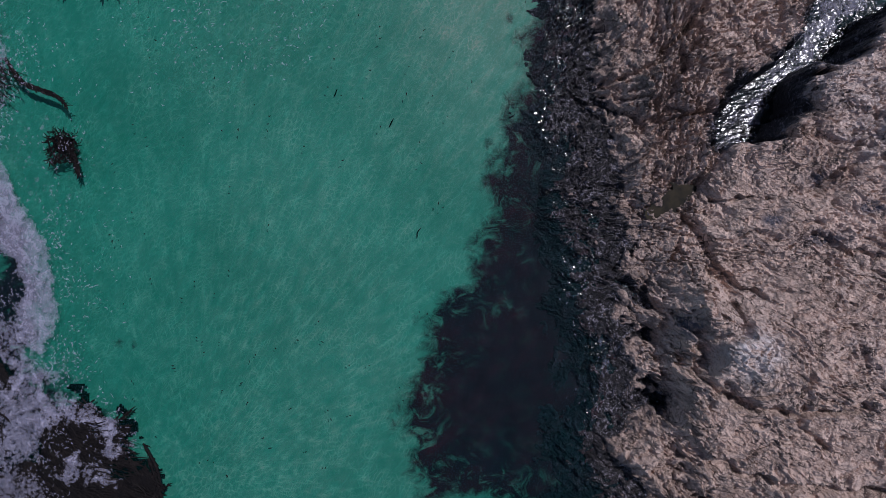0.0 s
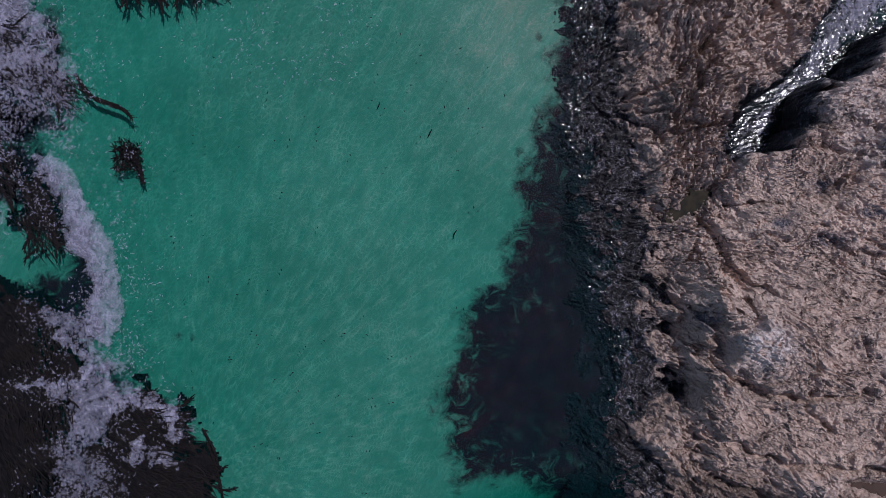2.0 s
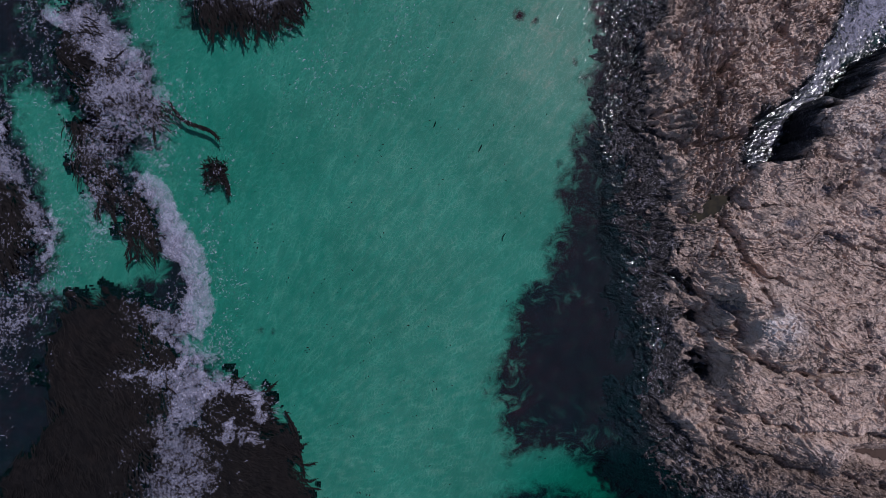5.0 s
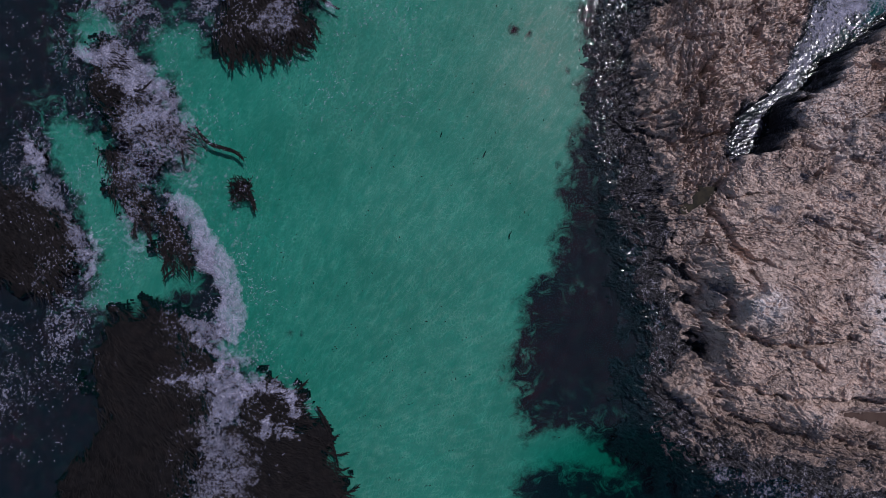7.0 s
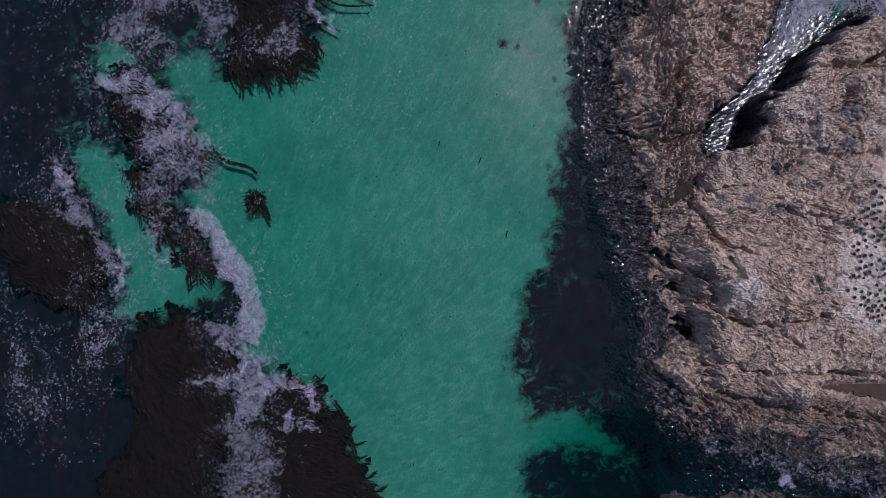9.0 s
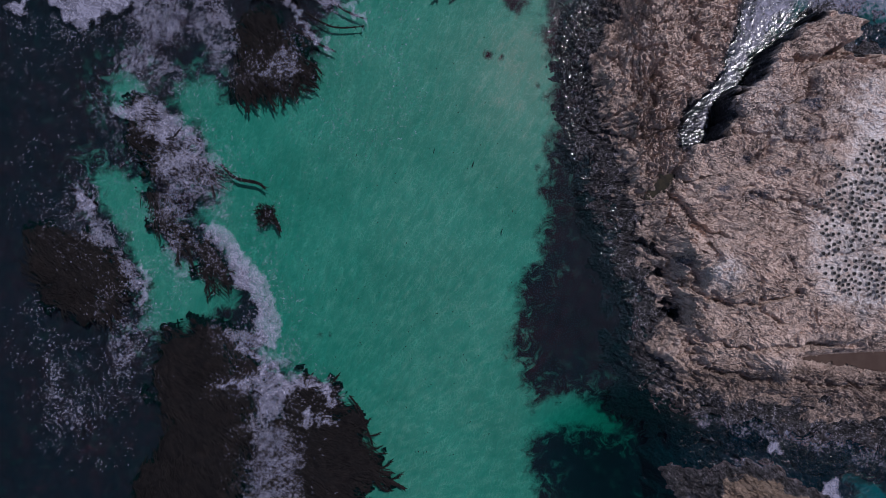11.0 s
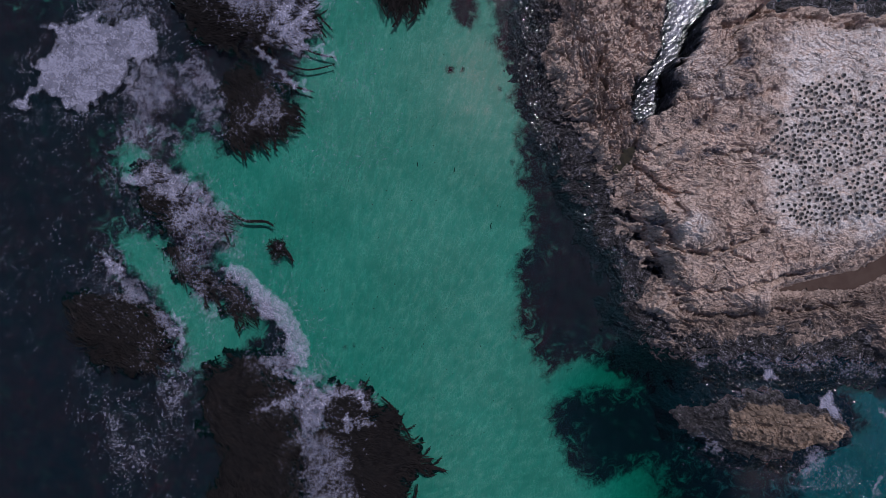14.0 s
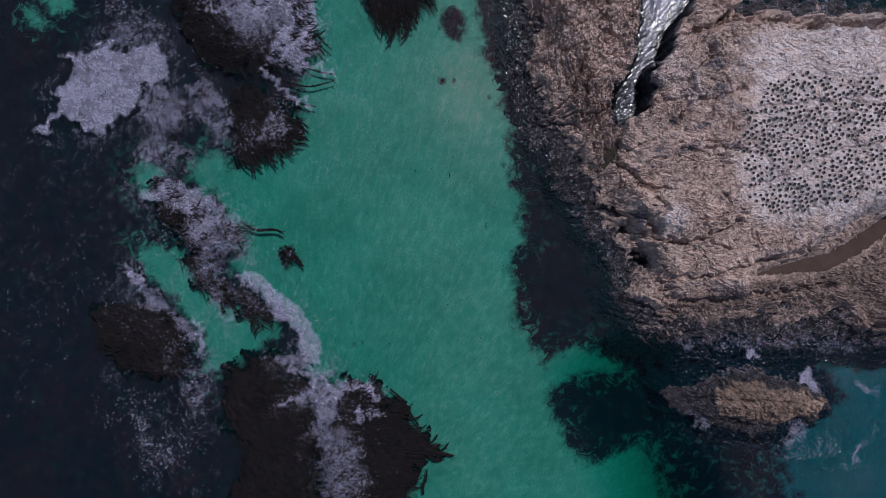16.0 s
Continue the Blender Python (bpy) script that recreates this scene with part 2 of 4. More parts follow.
def headland_height(x, y):
    wx, wy = x + 0.9 * fbm(x * 0.35, y * 0.35, 4, 3), y + 0.9 * fbm(x * 0.35, y * 0.35, 4, 23)
    d = inside(HEADLAND, wx, wy)
    gap = -inside(CHASM, x + 0.65 * fbm(x * 0.7, y * 0.7, 4, 31), y + 0.65 * fbm(x * 0.7, y * 0.7, 4, 37))
    crest = crest_height(x, y)
    shore = np.where(d > 0, step(0.8, 6.4, d + 1.8 * fbm(x * 0.2, y * 0.2, 4, 5)), 0)
    tidal = np.where(d > 0, np.minimum(0.16 + 0.11 * d, 0.8), 0.16 + 0.4 * d)
    z = tidal + (crest - 0.8) * shore
    z = np.where(gap < 4.5, np.maximum(z, np.clip(crest - 0.15 * gap, 0, 20) * step(0.0, 4.0, d + 2.6)), z)
    cliff = step(-0.1, 0.55, gap)
    dry = step(0.6, 2.6, z)
    # strata that dip across the headland, folded and broken into ledges
    wide = fbm(x * 0.09, y * 0.09, 3, 41)
    kink = fbm(x * 0.5, y * 0.5, 4, 45)
    west = step(19, 15, x) * step(0, 6, y)
    along = (x * 0.50 + y * 0.87) * (1 - west) + (x * 0.96 - y * 0.2) * west + 3.4 * wide
    edge1, val1 = cells(x * 0.33 + 0.6 * kink, y * 0.27 + 0.5 * fbm(x * 0.8, y * 0.8, 2, 57), 61)
    edge2, val2 = cells(x * 0.9 + 0.5 * kink, y * 1.1 + 0.6 * fbm(x * 2, y * 2, 2, 77), 81)
    across = (y * 0.5 - x * 0.87) * (1 - west) + (y * 0.96 + x * 0.2) * west
    ledge = np.clip(fbm(x * 0.22, y * 0.22, 2, 47) * 0.5 + 0.6, 0.2, 1)
    s1 = along * 0.5 + 0.45 * kink + 0.5 * val1
    saw1 = s1 - np.floor(s1)
    u, v = along + 0.9 * kink, across + 0.9 * fbm(x * 0.45, y * 0.45, 3, 97)
    rough = 0.55 * (np.where(saw1 < 0.88, saw1 / 0.88, (1 - saw1) / 0.12) - 0.5) * ledge
    rough += 0.50 * facets(u * 0.50, v * 0.34, 121, 2.2) + 0.27 * facets(u * 1.2, v * 0.9, 131, 2.4) * (1.25 - 0.5 * ledge)
    rough += 0.10 * facets(u * 3.0 + 0.3 * kink, v * 2.4, 141, 2.6) + 0.20 * (ridged(u * 1.1, v * 0.8, 4, 171, 0.6) - 0.9) + 0.5 * fbm(x * 0.3, y * 0.3, 3, 91)
    fold1 = np.abs(perlin(u * 0.95, v * 0.33, 151))
    fold2 = np.abs(perlin(u * 2.3 + kink, v * 0.8, 161))
    rough -= 0.34 * (1 - step(0, 0.09, fold1)) + 0.13 * (1 - step(0, 0.12, fold2))
    rough -= 0.8 * (1 - step(0, 0.05, edge1)) * step(0.45, 0.75, val1 + 0.3 * kink)
    rough += 0.07 * fbm(x * 3.4, y * 3.4, 2, 109) + 0.12
    east = step(17.8, 20.6, x + 1.5 * kink) * step(0.8, -0.8, y - 8 - 0.8 * (x - 20))
    rough = rough * (1 - 0.68 * east)
    curl = fbm(x * 0.18, y * 0.18, 3, 181)
    fu, fv = u + 5.0 * curl, v - 4.0 * curl
    rough += east * (0.26 * (ridged(fu * 0.55, fv * 0.2, 5, 183, 0.62) - 0.9) + 0.10 * (ridged(fu * 1.7, fv * 0.6, 4, 187, 0.66) - 0.9))
    calm = 1 - 0.4 * step(-0.5, 2.0, inside(GUANO, x, y))
    z = z + rough * (0.7 + 0.3 * dry) * calm * (1 + 0.45 * step(-17, -21, y + 0.12 * (x - 25)))
    for run, half, deep in GULLIES:
        k = off_line(run, x + 0.5 * kink, y + 0.5 * fbm(x * 0.6, y * 0.6, 3, 49))
        z = z - deep * (1 - step(half * 0.25, half * (1.2 + 0.8 * val2), k)) * step(0.3, 1.2, z)
    mud, pool = inside(MUD, x, y), inside(POOL, x + 0.2 * fbm(x * 2, y * 2, 2, 5), y + 0.2 * fbm(x * 2, y * 2, 2, 6))
    z = np.where(mud > -1.2, z * (1 - step(-1.2, 0.3, mud)) + 1.55 * step(-1.2, 0.3, mud), z)
    z = np.where(pool > -0.8, z * (1 - step(-0.8, 0.5, pool)) + 1.5 * step(-0.8, 0.5, pool), z)
    z = np.where(gap < 0.6, z * cliff - 2.0 * (1 - cliff), z)
    return z - 14 * step(65, 71, x) - 14 * step(39, 45, y), d


def islet_height(x, y):
    wx, wy = x + 0.8 * fbm(x * 0.5, y * 0.5, 3, 203), y + 0.8 * fbm(x * 0.5, y * 0.5, 3, 223)
    d = inside(ISLET, wx, wy)
    spine = np.exp(-((((x - 25) * 0.87 - (y + 37.2) * 0.5) / 8.3) ** 4 + (((x - 25) * 0.5 + (y + 37.2) * 0.87) / 2.8) ** 4))
    z = np.clip(np.where(d > 0, 0.35 * d, 1.5 * d), -6, 0.3) + 2.8 * spine * step(0.2, 2.0, d)
    nook = np.exp(-(((x - 27.6) / 1.5) ** 2 + ((y + 41.3) / 1.1) ** 2))
    z = z - 3.2 * nook
    edge1, val1 = cells(x * 0.6 + 0.4 * fbm(x, y, 2, 251), y * 0.6 + 0.4 * fbm(x, y, 2, 257), 261)
    run, side = x * 0.93 - y * 0.37, x * 0.37 + y * 0.93 + 0.7 * fbm(x * 0.4, y * 0.4, 3, 269)
    z += (0.42 * (ridged(side * 0.55, run * 0.14, 5, 273, 0.62) - 0.8) + 0.4 * facets(run * 0.3, side * 0.9, 271, 2.0) + 0.3 * facets(x * 1.3, y * 1.3, 281, 2.4) + 0.14 * facets(x * 3, y * 3, 287, 2.5) + 0.15 - 0.4 * (1 - step(0, 0.09, edge1))) * step(-1.5, 1.5, d)
    return z, d


KELP = [  # outline, height above the sea, the way the fronds stream (x, y)
    ("reef", [(-45.8, -3.4), (-40.5, -3.3), (-36.4, -6.3), (-35.3, -10.3), (-35.4, -13.9), (-37.5, -20.0), (-41.1, -27), (-45, -40), (-58, -36), (-52.2, -21.4),
              (-48.1, -15.7), (-48.6, -10.3)], 0.55, (0.35, -0.9)),
    ("point", [(-32.4, -12.6), (-29.2, -11.6), (-26.3, -14.2), (-23.6, -18.5), (-22.1, -23.5), (-21.0, -26.6), (-25, -27.8), (-27.4, -31.4), (-33, -42), (-44, -40),
               (-40.0, -27), (-37.0, -20.0), (-33.3, -16.4)], 0.5, (0.8, -0.6)),
    ("west", [(-60.7, 12.3), (-54.3, 10.6), (-49.6, 7.0), (-49.6, 2.5), (-52.2, -1.7), (-58.3, 0.7), (-62.4, 5.9)], 0.45, (0.6, -0.8)),
    ("north", [(-29.7, 34.3), (-26.4, 33.8), (-23.8, 29.2), (-21.6, 24.8), (-25.0, 22.6), (-31.4, 23.0), (-32.8, 25.2), (-31.2, 29.6)], 0.5, (0.45, -0.9)),
    ("shelf", [(-33.3, 47.2), (-31, 56), (-12, 52), (-14.5, 41.3), (-15.9, 34.4), (-22.7, 34.4), (-29.1, 35.8), (-32.7, 39.9)], 0.5, (0.85, -0.5)),
    ("strip", [(-45.5, 26.0), (-42.8, 24.4), (-40.5, 18.0), (-37.2, 16.6), (-35.0, 14.6), (-36.4, 12.9), (-39.5, 14.4), (-43.6, 15.4), (-46.6, 19.5)], 0.3, (0.7, -0.7)),
    ("ridge", [(-45.4, 14.2), (-43.2, 13.8), (-40.6, 8.4), (-41.4, 5.4), (-43.4, 6.8), (-45.0, 10.2)], 0.4, (0.4, -0.9)),
    ("hump", [(-40.6, 5.6), (-38.6, 6.4), (-37.0, 3.6), (-36.6, 0.6), (-38.6, 0.2), (-40.4, 2.4)], 0.5, (0.4, -0.9)),
    ("tuft", [(-31.1, 8.7), (-30.5, 8.8), (-30.0, 8.3), (-30.1, 7.5), (-30.7, 7.3), (-31.2, 7.8)], 0.12, (0.5, -0.85)),
    ("hang", [(-6, 44), (6, 40), (3.9, 36.5), (2.6, 34.6), (-0.6, 34.0), (-3.0, 32.6), (-5.0, 33.2), (-6.6, 36.0)], 0.3, (0.1, -1.0)),
]


def kelp_height(x, y):
    z = np.full(x.shape, -0.6)
    for key, outline, top, _ in KELP:
        bend = 0.3 if key == "tuft" else 2.0
        d = inside(outline, x + bend * fbm(x * 0.3, y * 0.3, 4, 301), y + bend * fbm(x * 0.3, y * 0.3, 4, 311))
        lump = 0.75 + 0.5 * fbm(x * 0.3, y * 0.3, 3, 321)
        z = np.maximum(z, np.where(d > -1.2, -0.25 + (top * lump + 0.25) * (step(-0.5, 0.6, d) if key == "tuft" else step(-0.9, 3.0, d)), -0.6))
    return z


def seabed_height(x, y):
    z = -1.15 - 0.15 * fbm(x * 0.05, y * 0.05, 3, 401)
    z = z - 0.18 * step(-16, -34, x) + 0.55 * np.exp(-(((x - 4) / 9) ** 2 + ((y - 20) / 14) ** 2))
    deep = step(-3, 16, inside(DEEP, x, y))
    z = z + 0.15 * deep + 0.02 * step(-2.5, 0.5, inside(TONGUE, x, y)) * deep
    sea = step(-5, 9, x) * step(-19, -23, y) + step(26, 40, x) * step(12, 20, y) + step(45, 80, np.hypot(x, y)) * step(-10, 10, x) + step(-2, 16, x) * step(-36, -46, y)
    z = z - 2.1 * np.clip(sea, 0, 1.4)
    return z


def weed_cover(x, y):
    wob = 0.8 * fbm(x * 0.5, y * 0.5, 4, 411)
    d = np.maximum(inside(WEED_EDGE, x, y), inside(WEED_SOUTH, x, y)) + wob
    left = np.minimum(inside(DEEP, x, y), -inside(TONGUE, x, y))
    for px, py, size in ((-45.6, 26.2, 1.2), (-36.9, 23.4, 2.0), (-48.4, 55.4, 0.9), (-52.4, 54.6, 0.3)):
        left = np.minimum(left, np.hypot(x - px, y - py) - size)
    left = left + wob - 0.4
    small = 3.2 - 2.4 * np.hypot((x - 4.4) / 1.6, (y - 30.5) / 2.6) + 0.8 * wob
    sea = (3.9 + 2 * wob) * step(1, 13, x) * step(34, 20, x) * step(-20, -27, y) - 1.7
    for px, py, size in ((-25.6, -7.9, 0.35), (-26.7, -7.7, 0.5), (-0.4, 23.3, 0.8), (1.2, 22.6, 0.5), (5.0, 18.4, 0.5), (2.2, 30.6, 0.5), (3.4, 8.6, 0.6)):
        small = np.maximum(small, 2.6 * (size - np.hypot((x - px) * 1.2, y - py)) + 0.6 * wob)
    skirt = inside(ISLET, x + 3 * wob, y - 3 * wob) + 2.6
    return np.maximum.reduce([d, left, small, sea, np.minimum(skirt, 1.6)])


# ---- materials ----
class Paint:
    """A node material under construction."""

    def __init__(self, name):
        self.m = bpy.data.materials.new(name)
        self.m.use_nodes = True
        self.t = self.m.node_tree
        self.out = self.t.nodes["Material Output"]
        self.b = self.t.nodes["Principled BSDF"]
        self.where = self.node("ShaderNodeNewGeometry").outputs["Position"]

    def node(self, kind, **props):
        n = self.t.nodes.new(kind)
        for k, v in props.items():
            if k == "operation":
                n.operation = v
            elif k == "data_type":
                n.data_type = v
            elif k == "feature":
                n.feature = v
            elif k == "blend_type":
                n.blend_type = v
        return n

    def feed(self, sock, v):
        if hasattr(v, "is_output"):
            self.t.links.new(v, sock)
        else:
            sock.default_value = v

    def math(self, op, a, b=0.0, clamp=False):
        n = self.node("ShaderNodeMath", operation=op)
        n.use_clamp = clamp
        self.feed(n.inputs[0], a)
        self.feed(n.inputs[1], b)
        return n.outputs[0]

    def scaled(self, sx, sy=None, sz=None, turn=0.0, wobble=0.0):
        """Coordinates turned by an angle, then stretched; wobble bends them, in metres."""
        src = self.where
        if wobble:
            n = self.node("ShaderNodeTexNoise")
            self.feed(n.inputs["Vector"], src)
            n.inputs["Scale"].default_value, n.inputs["Detail"].default_value = 0.45, 4.0
            off, add = self.node("ShaderNodeVectorMath", operation="SCALE"), self.node("ShaderNodeVectorMath", operation="ADD")
            self.feed(off.inputs[0], n.outputs["Color"])
            off.inputs["Scale"].default_value = wobble
            self.feed(add.inputs[0], src)
            self.feed(add.inputs[1], off.outputs[0])
            src = add.outputs[0]
        r, n = self.node("ShaderNodeMapping"), self.node("ShaderNodeMapping")
        self.feed(r.inputs["Vector"], src)
        r.inputs["Rotation"].default_value = (0, 0, -turn)
        self.feed(n.inputs["Vector"], r.outputs[0])
        n.inputs["Scale"].default_value = (sx, sy or sx, sz or sx)
        return n.outputs[0]

    def noise(self, scale, detail=4.0, rough=0.6, distort=0.0, vec=None):
        n = self.node("ShaderNodeTexNoise")
        self.feed(n.inputs["Vector"], vec if vec is not None else self.where)
        n.inputs["Scale"].default_value, n.inputs["Detail"].default_value = scale, detail
        n.inputs["Roughness"].default_value, n.inputs["Distortion"].default_value = rough, distort
        return n.outputs[0]

    def ridges(self, scale, detail, rough, vec):
        n = self.node("ShaderNodeTexNoise")
        n.noise_type = "RIDGED_MULTIFRACTAL"
        self.feed(n.inputs["Vector"], vec)
        n.inputs["Scale"].default_value, n.inputs["Detail"].default_value, n.inputs["Roughness"].default_value = scale, detail, rough
        n.inputs["Offset"].default_value, n.inputs["Gain"].default_value = 0.9, 1.6
        return n.outputs[0]

    def grains(self, scale, vec=None):
        """Distance to the middle of a cell, and a chance value for each cell."""
        n, apart = self.node("ShaderNodeTexVoronoi"), self.node("ShaderNodeSeparateColor")
        self.feed(n.inputs["Vector"], vec if vec is not None else self.where)
        n.inputs["Scale"].default_value = scale
        self.feed(apart.inputs[0], n.outputs["Color"])
        return n.outputs["Distance"], apart.outputs[0]

    def cell(self, scale, vec=None, feature="F1"):
        n = self.node("ShaderNodeTexVoronoi", feature=feature)
        self.feed(n.inputs["Vector"], vec if vec is not None else self.where)
        n.inputs["Scale"].default_value = scale
        return n.outputs["Distance"]

    def ramp(self, v, a, b):
        n = self.node("ShaderNodeMapRange")
        n.interpolation_type = "SMOOTHSTEP"
        self.feed(n.inputs["Value"], v)
        n.inputs["From Min"].default_value, n.inputs["From Max"].default_value = a, b
        return n.outputs[0]

    def mix(self, fac, a, b, blend="MIX"):
        n = self.node("ShaderNodeMix", data_type="RGBA", blend_type=blend)
        self.feed(n.inputs[0], fac)
        self.feed(n.inputs[6], a if hasattr(a, "is_output") else (*a, 1))
        self.feed(n.inputs[7], b if hasattr(b, "is_output") else (*b, 1))
        return n.outputs[2]

    def attr(self, name):
        n = self.node("ShaderNodeAttribute")
        n.attribute_name = name
        return n.outputs["Fac"]

    def bump(self, height, strength=1.0, distance=0.1, under=None):
        n = self.node("ShaderNodeBump")
        n.inputs["Strength"].default_value, n.inputs["Distance"].default_value = strength, distance
        self.feed(n.inputs["Height"], height)
        if under is not None:
            self.feed(n.inputs["Normal"], under)
        return n.outputs[0]

    def finish(self, colour, roughness=0.9, normal=None, spec=0.3):
        self.feed(self.b.inputs["Base Color"], colour if hasattr(colour, "is_output") else (*colour, 1))
        self.feed(self.b.inputs["Roughness"], roughness)
        self.feed(self.b.inputs["Specular IOR Level"], spec)
        if normal is not None:
            self.feed(self.b.inputs["Normal"], normal)
        return self.m


def rock_paint(name, pale, mid, dark, rust, sheen=(0.32, 0.295, 0.34)):
    p = Paint(name)
    big = p.noise(0.16, 5, 0.6, 0.6)
    grain = p.noise(1.7, 9, 0.72, 0.9)
    fine = p.noise(7.0, 6, 0.70, 0.4)
    streak = p.noise(1.0, 8, 0.72, 0.8, p.scaled(0.55, 2.4, 0.8, radians(-28), 2.2))
    drape = p.ridges(1.0, 7, 0.55, p.scaled(0.8, 1.7, 1.0, radians(-30), 2.6))
    wrinkle = p.ridges(1.0, 6, 0.6, p.scaled(2.4, 4.6, 3.0, radians(-35), 1.6))
    joints = p.cell(1.0, p.scaled(0.42, 0.95, 0.6, radians(-25), 3.4), "DISTANCE_TO_EDGE")
    c = p.mix(p.ramp(big, 0.30, 0.70), mid, pale)
    c = p.mix(p.math("MULTIPLY", p.ramp(streak, 0.42, 0.68), 0.6), c, rust)
    c = p.mix(p.math("MULTIPLY", p.ramp(grain, 0.40, 0.66), 0.65), c, pale)
    crease = p.math("ABSOLUTE", p.math("SUBTRACT", p.noise(1.0, 6, 0.62, 0.5, p.scaled(0.9, 2.2, 1.2, radians(-32), 2.0)), 0.5))
    upright = p.math("ABSOLUTE", p.math("SUBTRACT", p.noise(1.0, 6, 0.62, 0.5, p.scaled(0.7, 2.0, 1.2, radians(72), 1.6)), 0.5))
    folds = p.math("MULTIPLY", p.ramp(crease, 0.045, 0.0), p.ramp(p.noise(0.33, 5, 0.6), 0.40, 0.60))
    folds = p.math("MAXIMUM", folds, p.math("MULTIPLY", p.ramp(upright, 0.034, 0.0), p.math("MULTIPLY", p.attr("bedding"), 0.8)))
    c = p.mix(p.math("MULTIPLY", folds, 0.62), c, dark)
    c = p.mix(p.math("MULTIPLY", p.ramp(fine, 0.56, 0.72), 0.22), c, dark)
    vein = p.math("MULTIPLY", p.ramp(p.cell(1.0, p.scaled(0.5, 0.7, 0.6, radians(20), 4.5), "DISTANCE_TO_EDGE"), 0.022, 0.006), p.ramp(p.noise(0.3, 4, 0.6), 0.54, 0.62))
    c = p.mix(p.math("MULTIPLY", vein, 0.5), c, (0.66, 0.56, 0.50))
    white = p.math("MULTIPLY", p.attr("guano"), p.ramp(p.math("ADD", p.math("MULTIPLY", grain, 0.7), p.math("MULTIPLY", streak, 0.5)), 0.47, 0.69))
    c = p.mix(white, c, (0.68, 0.61, 0.595))
    split = p.math("MULTIPLY", p.ramp(joints, 0.04, 0.010), p.ramp(p.noise(0.45, 4, 0.6), 0.46, 0.58))
    c = p.mix(p.math("MULTIPLY", split, 0.75), c, (0.035, 0.027, 0.025))
    speck = p.math("ADD", p.math("MULTIPLY", grain, 0.55), p.math("MULTIPLY", fine, 0.45))
    # this mask also carries the painted shade of the chasm walls
    wet = p.ramp(p.math("ADD", p.attr("wet"), p.math("MULTIPLY", p.math("SUBTRACT", grain, 0.5), 1.7)), 0.30, 0.75)
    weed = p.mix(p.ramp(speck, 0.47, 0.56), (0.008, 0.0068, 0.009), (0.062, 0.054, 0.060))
    # lavender sheen of the wet weed, painted in as a third colour
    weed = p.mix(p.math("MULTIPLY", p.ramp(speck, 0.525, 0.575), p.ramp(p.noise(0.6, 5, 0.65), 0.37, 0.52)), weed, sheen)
    tarnish = p.math("MULTIPLY", p.attr("splash"), p.ramp(speck, 0.38, 0.56))
    c = p.mix(p.math("MULTIPLY", tarnish, 0.58), c, (0.105, 0.072, 0.06))
    # blue-grey shade of the hollows, painted into the rock colour
    c = p.mix(p.math("MULTIPLY", p.attr("hollow_shade"), p.ramp(grain, 0.36, 0.56)), c, (0.10, 0.095, 0.12))
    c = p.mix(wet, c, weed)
    sep = p.node("ShaderNodeSeparateXYZ")
    p.feed(sep.inputs[0], p.where)
    c = p.mix(p.ramp(sep.outputs[2], 0.12, -0.12), c, (0.075, 0.014, 0.030))
    film = p.math("MULTIPLY", wet, p.ramp(sep.outputs[2], -0.02, 0.10))
    p.feed(p.b.inputs["Coat Weight"], p.math("MULTIPLY", film, 0.7))
    p.b.inputs["Coat Roughness"].default_value, p.b.inputs["Coat IOR"].default_value = 0.13, 1.33
    rough = p.math("SUBTRACT", 0.94, p.math("MULTIPLY", film, 0.45))
    h = p.math("ADD", p.math("MULTIPLY", grain, 0.8), p.math("MULTIPLY", fine, 0.34))
    h = p.math("ADD", h, p.math("MULTIPLY", streak, 0.5))
    h = p.math("ADD", h, p.math("ADD", p.math("MULTIPLY", drape, 0.55), p.math("MULTIPLY", wrinkle, 0.22)))
    h = p.math("SUBTRACT", h, p.math("ADD", p.math("MULTIPLY", split, 0.5), p.math("MULTIPLY", folds, 0.4)))
    nrm = p.bump(h, 1.0, 0.24)
    p.feed(p.b.inputs["Coat Normal"], nrm)
    return p.finish(c, rough, nrm, 0.5)


def sand_paint():
    p = Paint("sand_and_weed")
    ripple = p.noise(1.0, 3, 0.55, 0.7, p.scaled(0.55, 1.5, 1.0, radians(55)))
    c = p.mix(p.ramp(p.noise(0.09, 3, 0.5), 0.3, 0.7), (0.19, 0.178, 0.147), (0.225, 0.21, 0.176))
    # sand painted paler along its ripples, for the light the waves gather
    c = p.mix(p.math("MULTIPLY", p.ramp(ripple, 0.50, 0.66), 0.16), c, (0.33, 0.315, 0.27))
    c = p.mix(p.math("MULTIPLY", p.ramp(p.noise(0.35, 6, 0.7), 0.60, 0.72), 0.25), c, (0.16, 0.17, 0.12))
    lacy = p.noise(0.9, 9, 0.74, 1.0)
    cover = p.ramp(p.math("ADD", p.attr("weed"), p.math("MULTIPLY", p.math("SUBTRACT", lacy, 0.5), 4.4)), -0.4, 1.5)
    near = p.math("ADD", 0.06, p.math("MULTIPLY", p.ramp(p.attr("weed"), 6.0, 0.6), 0.8))
    hole = p.math("MULTIPLY", p.ramp(p.noise(0.55, 10, 0.74, 1.2), 0.51, 0.66), near)
    weed = p.mix(p.ramp(p.noise(0.12, 4, 0.6), 0.40, 0.62), (0.058, 0.009, 0.0155), (0.045, 0.010, 0.0175))
    weed = p.mix(hole, weed, (0.20, 0.175, 0.145))
    c = p.mix(cover, c, weed)
    return p.finish(c, 0.95, p.bump(p.math("ADD", ripple, p.math("MULTIPLY", lacy, cover)), 0.5, 0.12), 0.1)


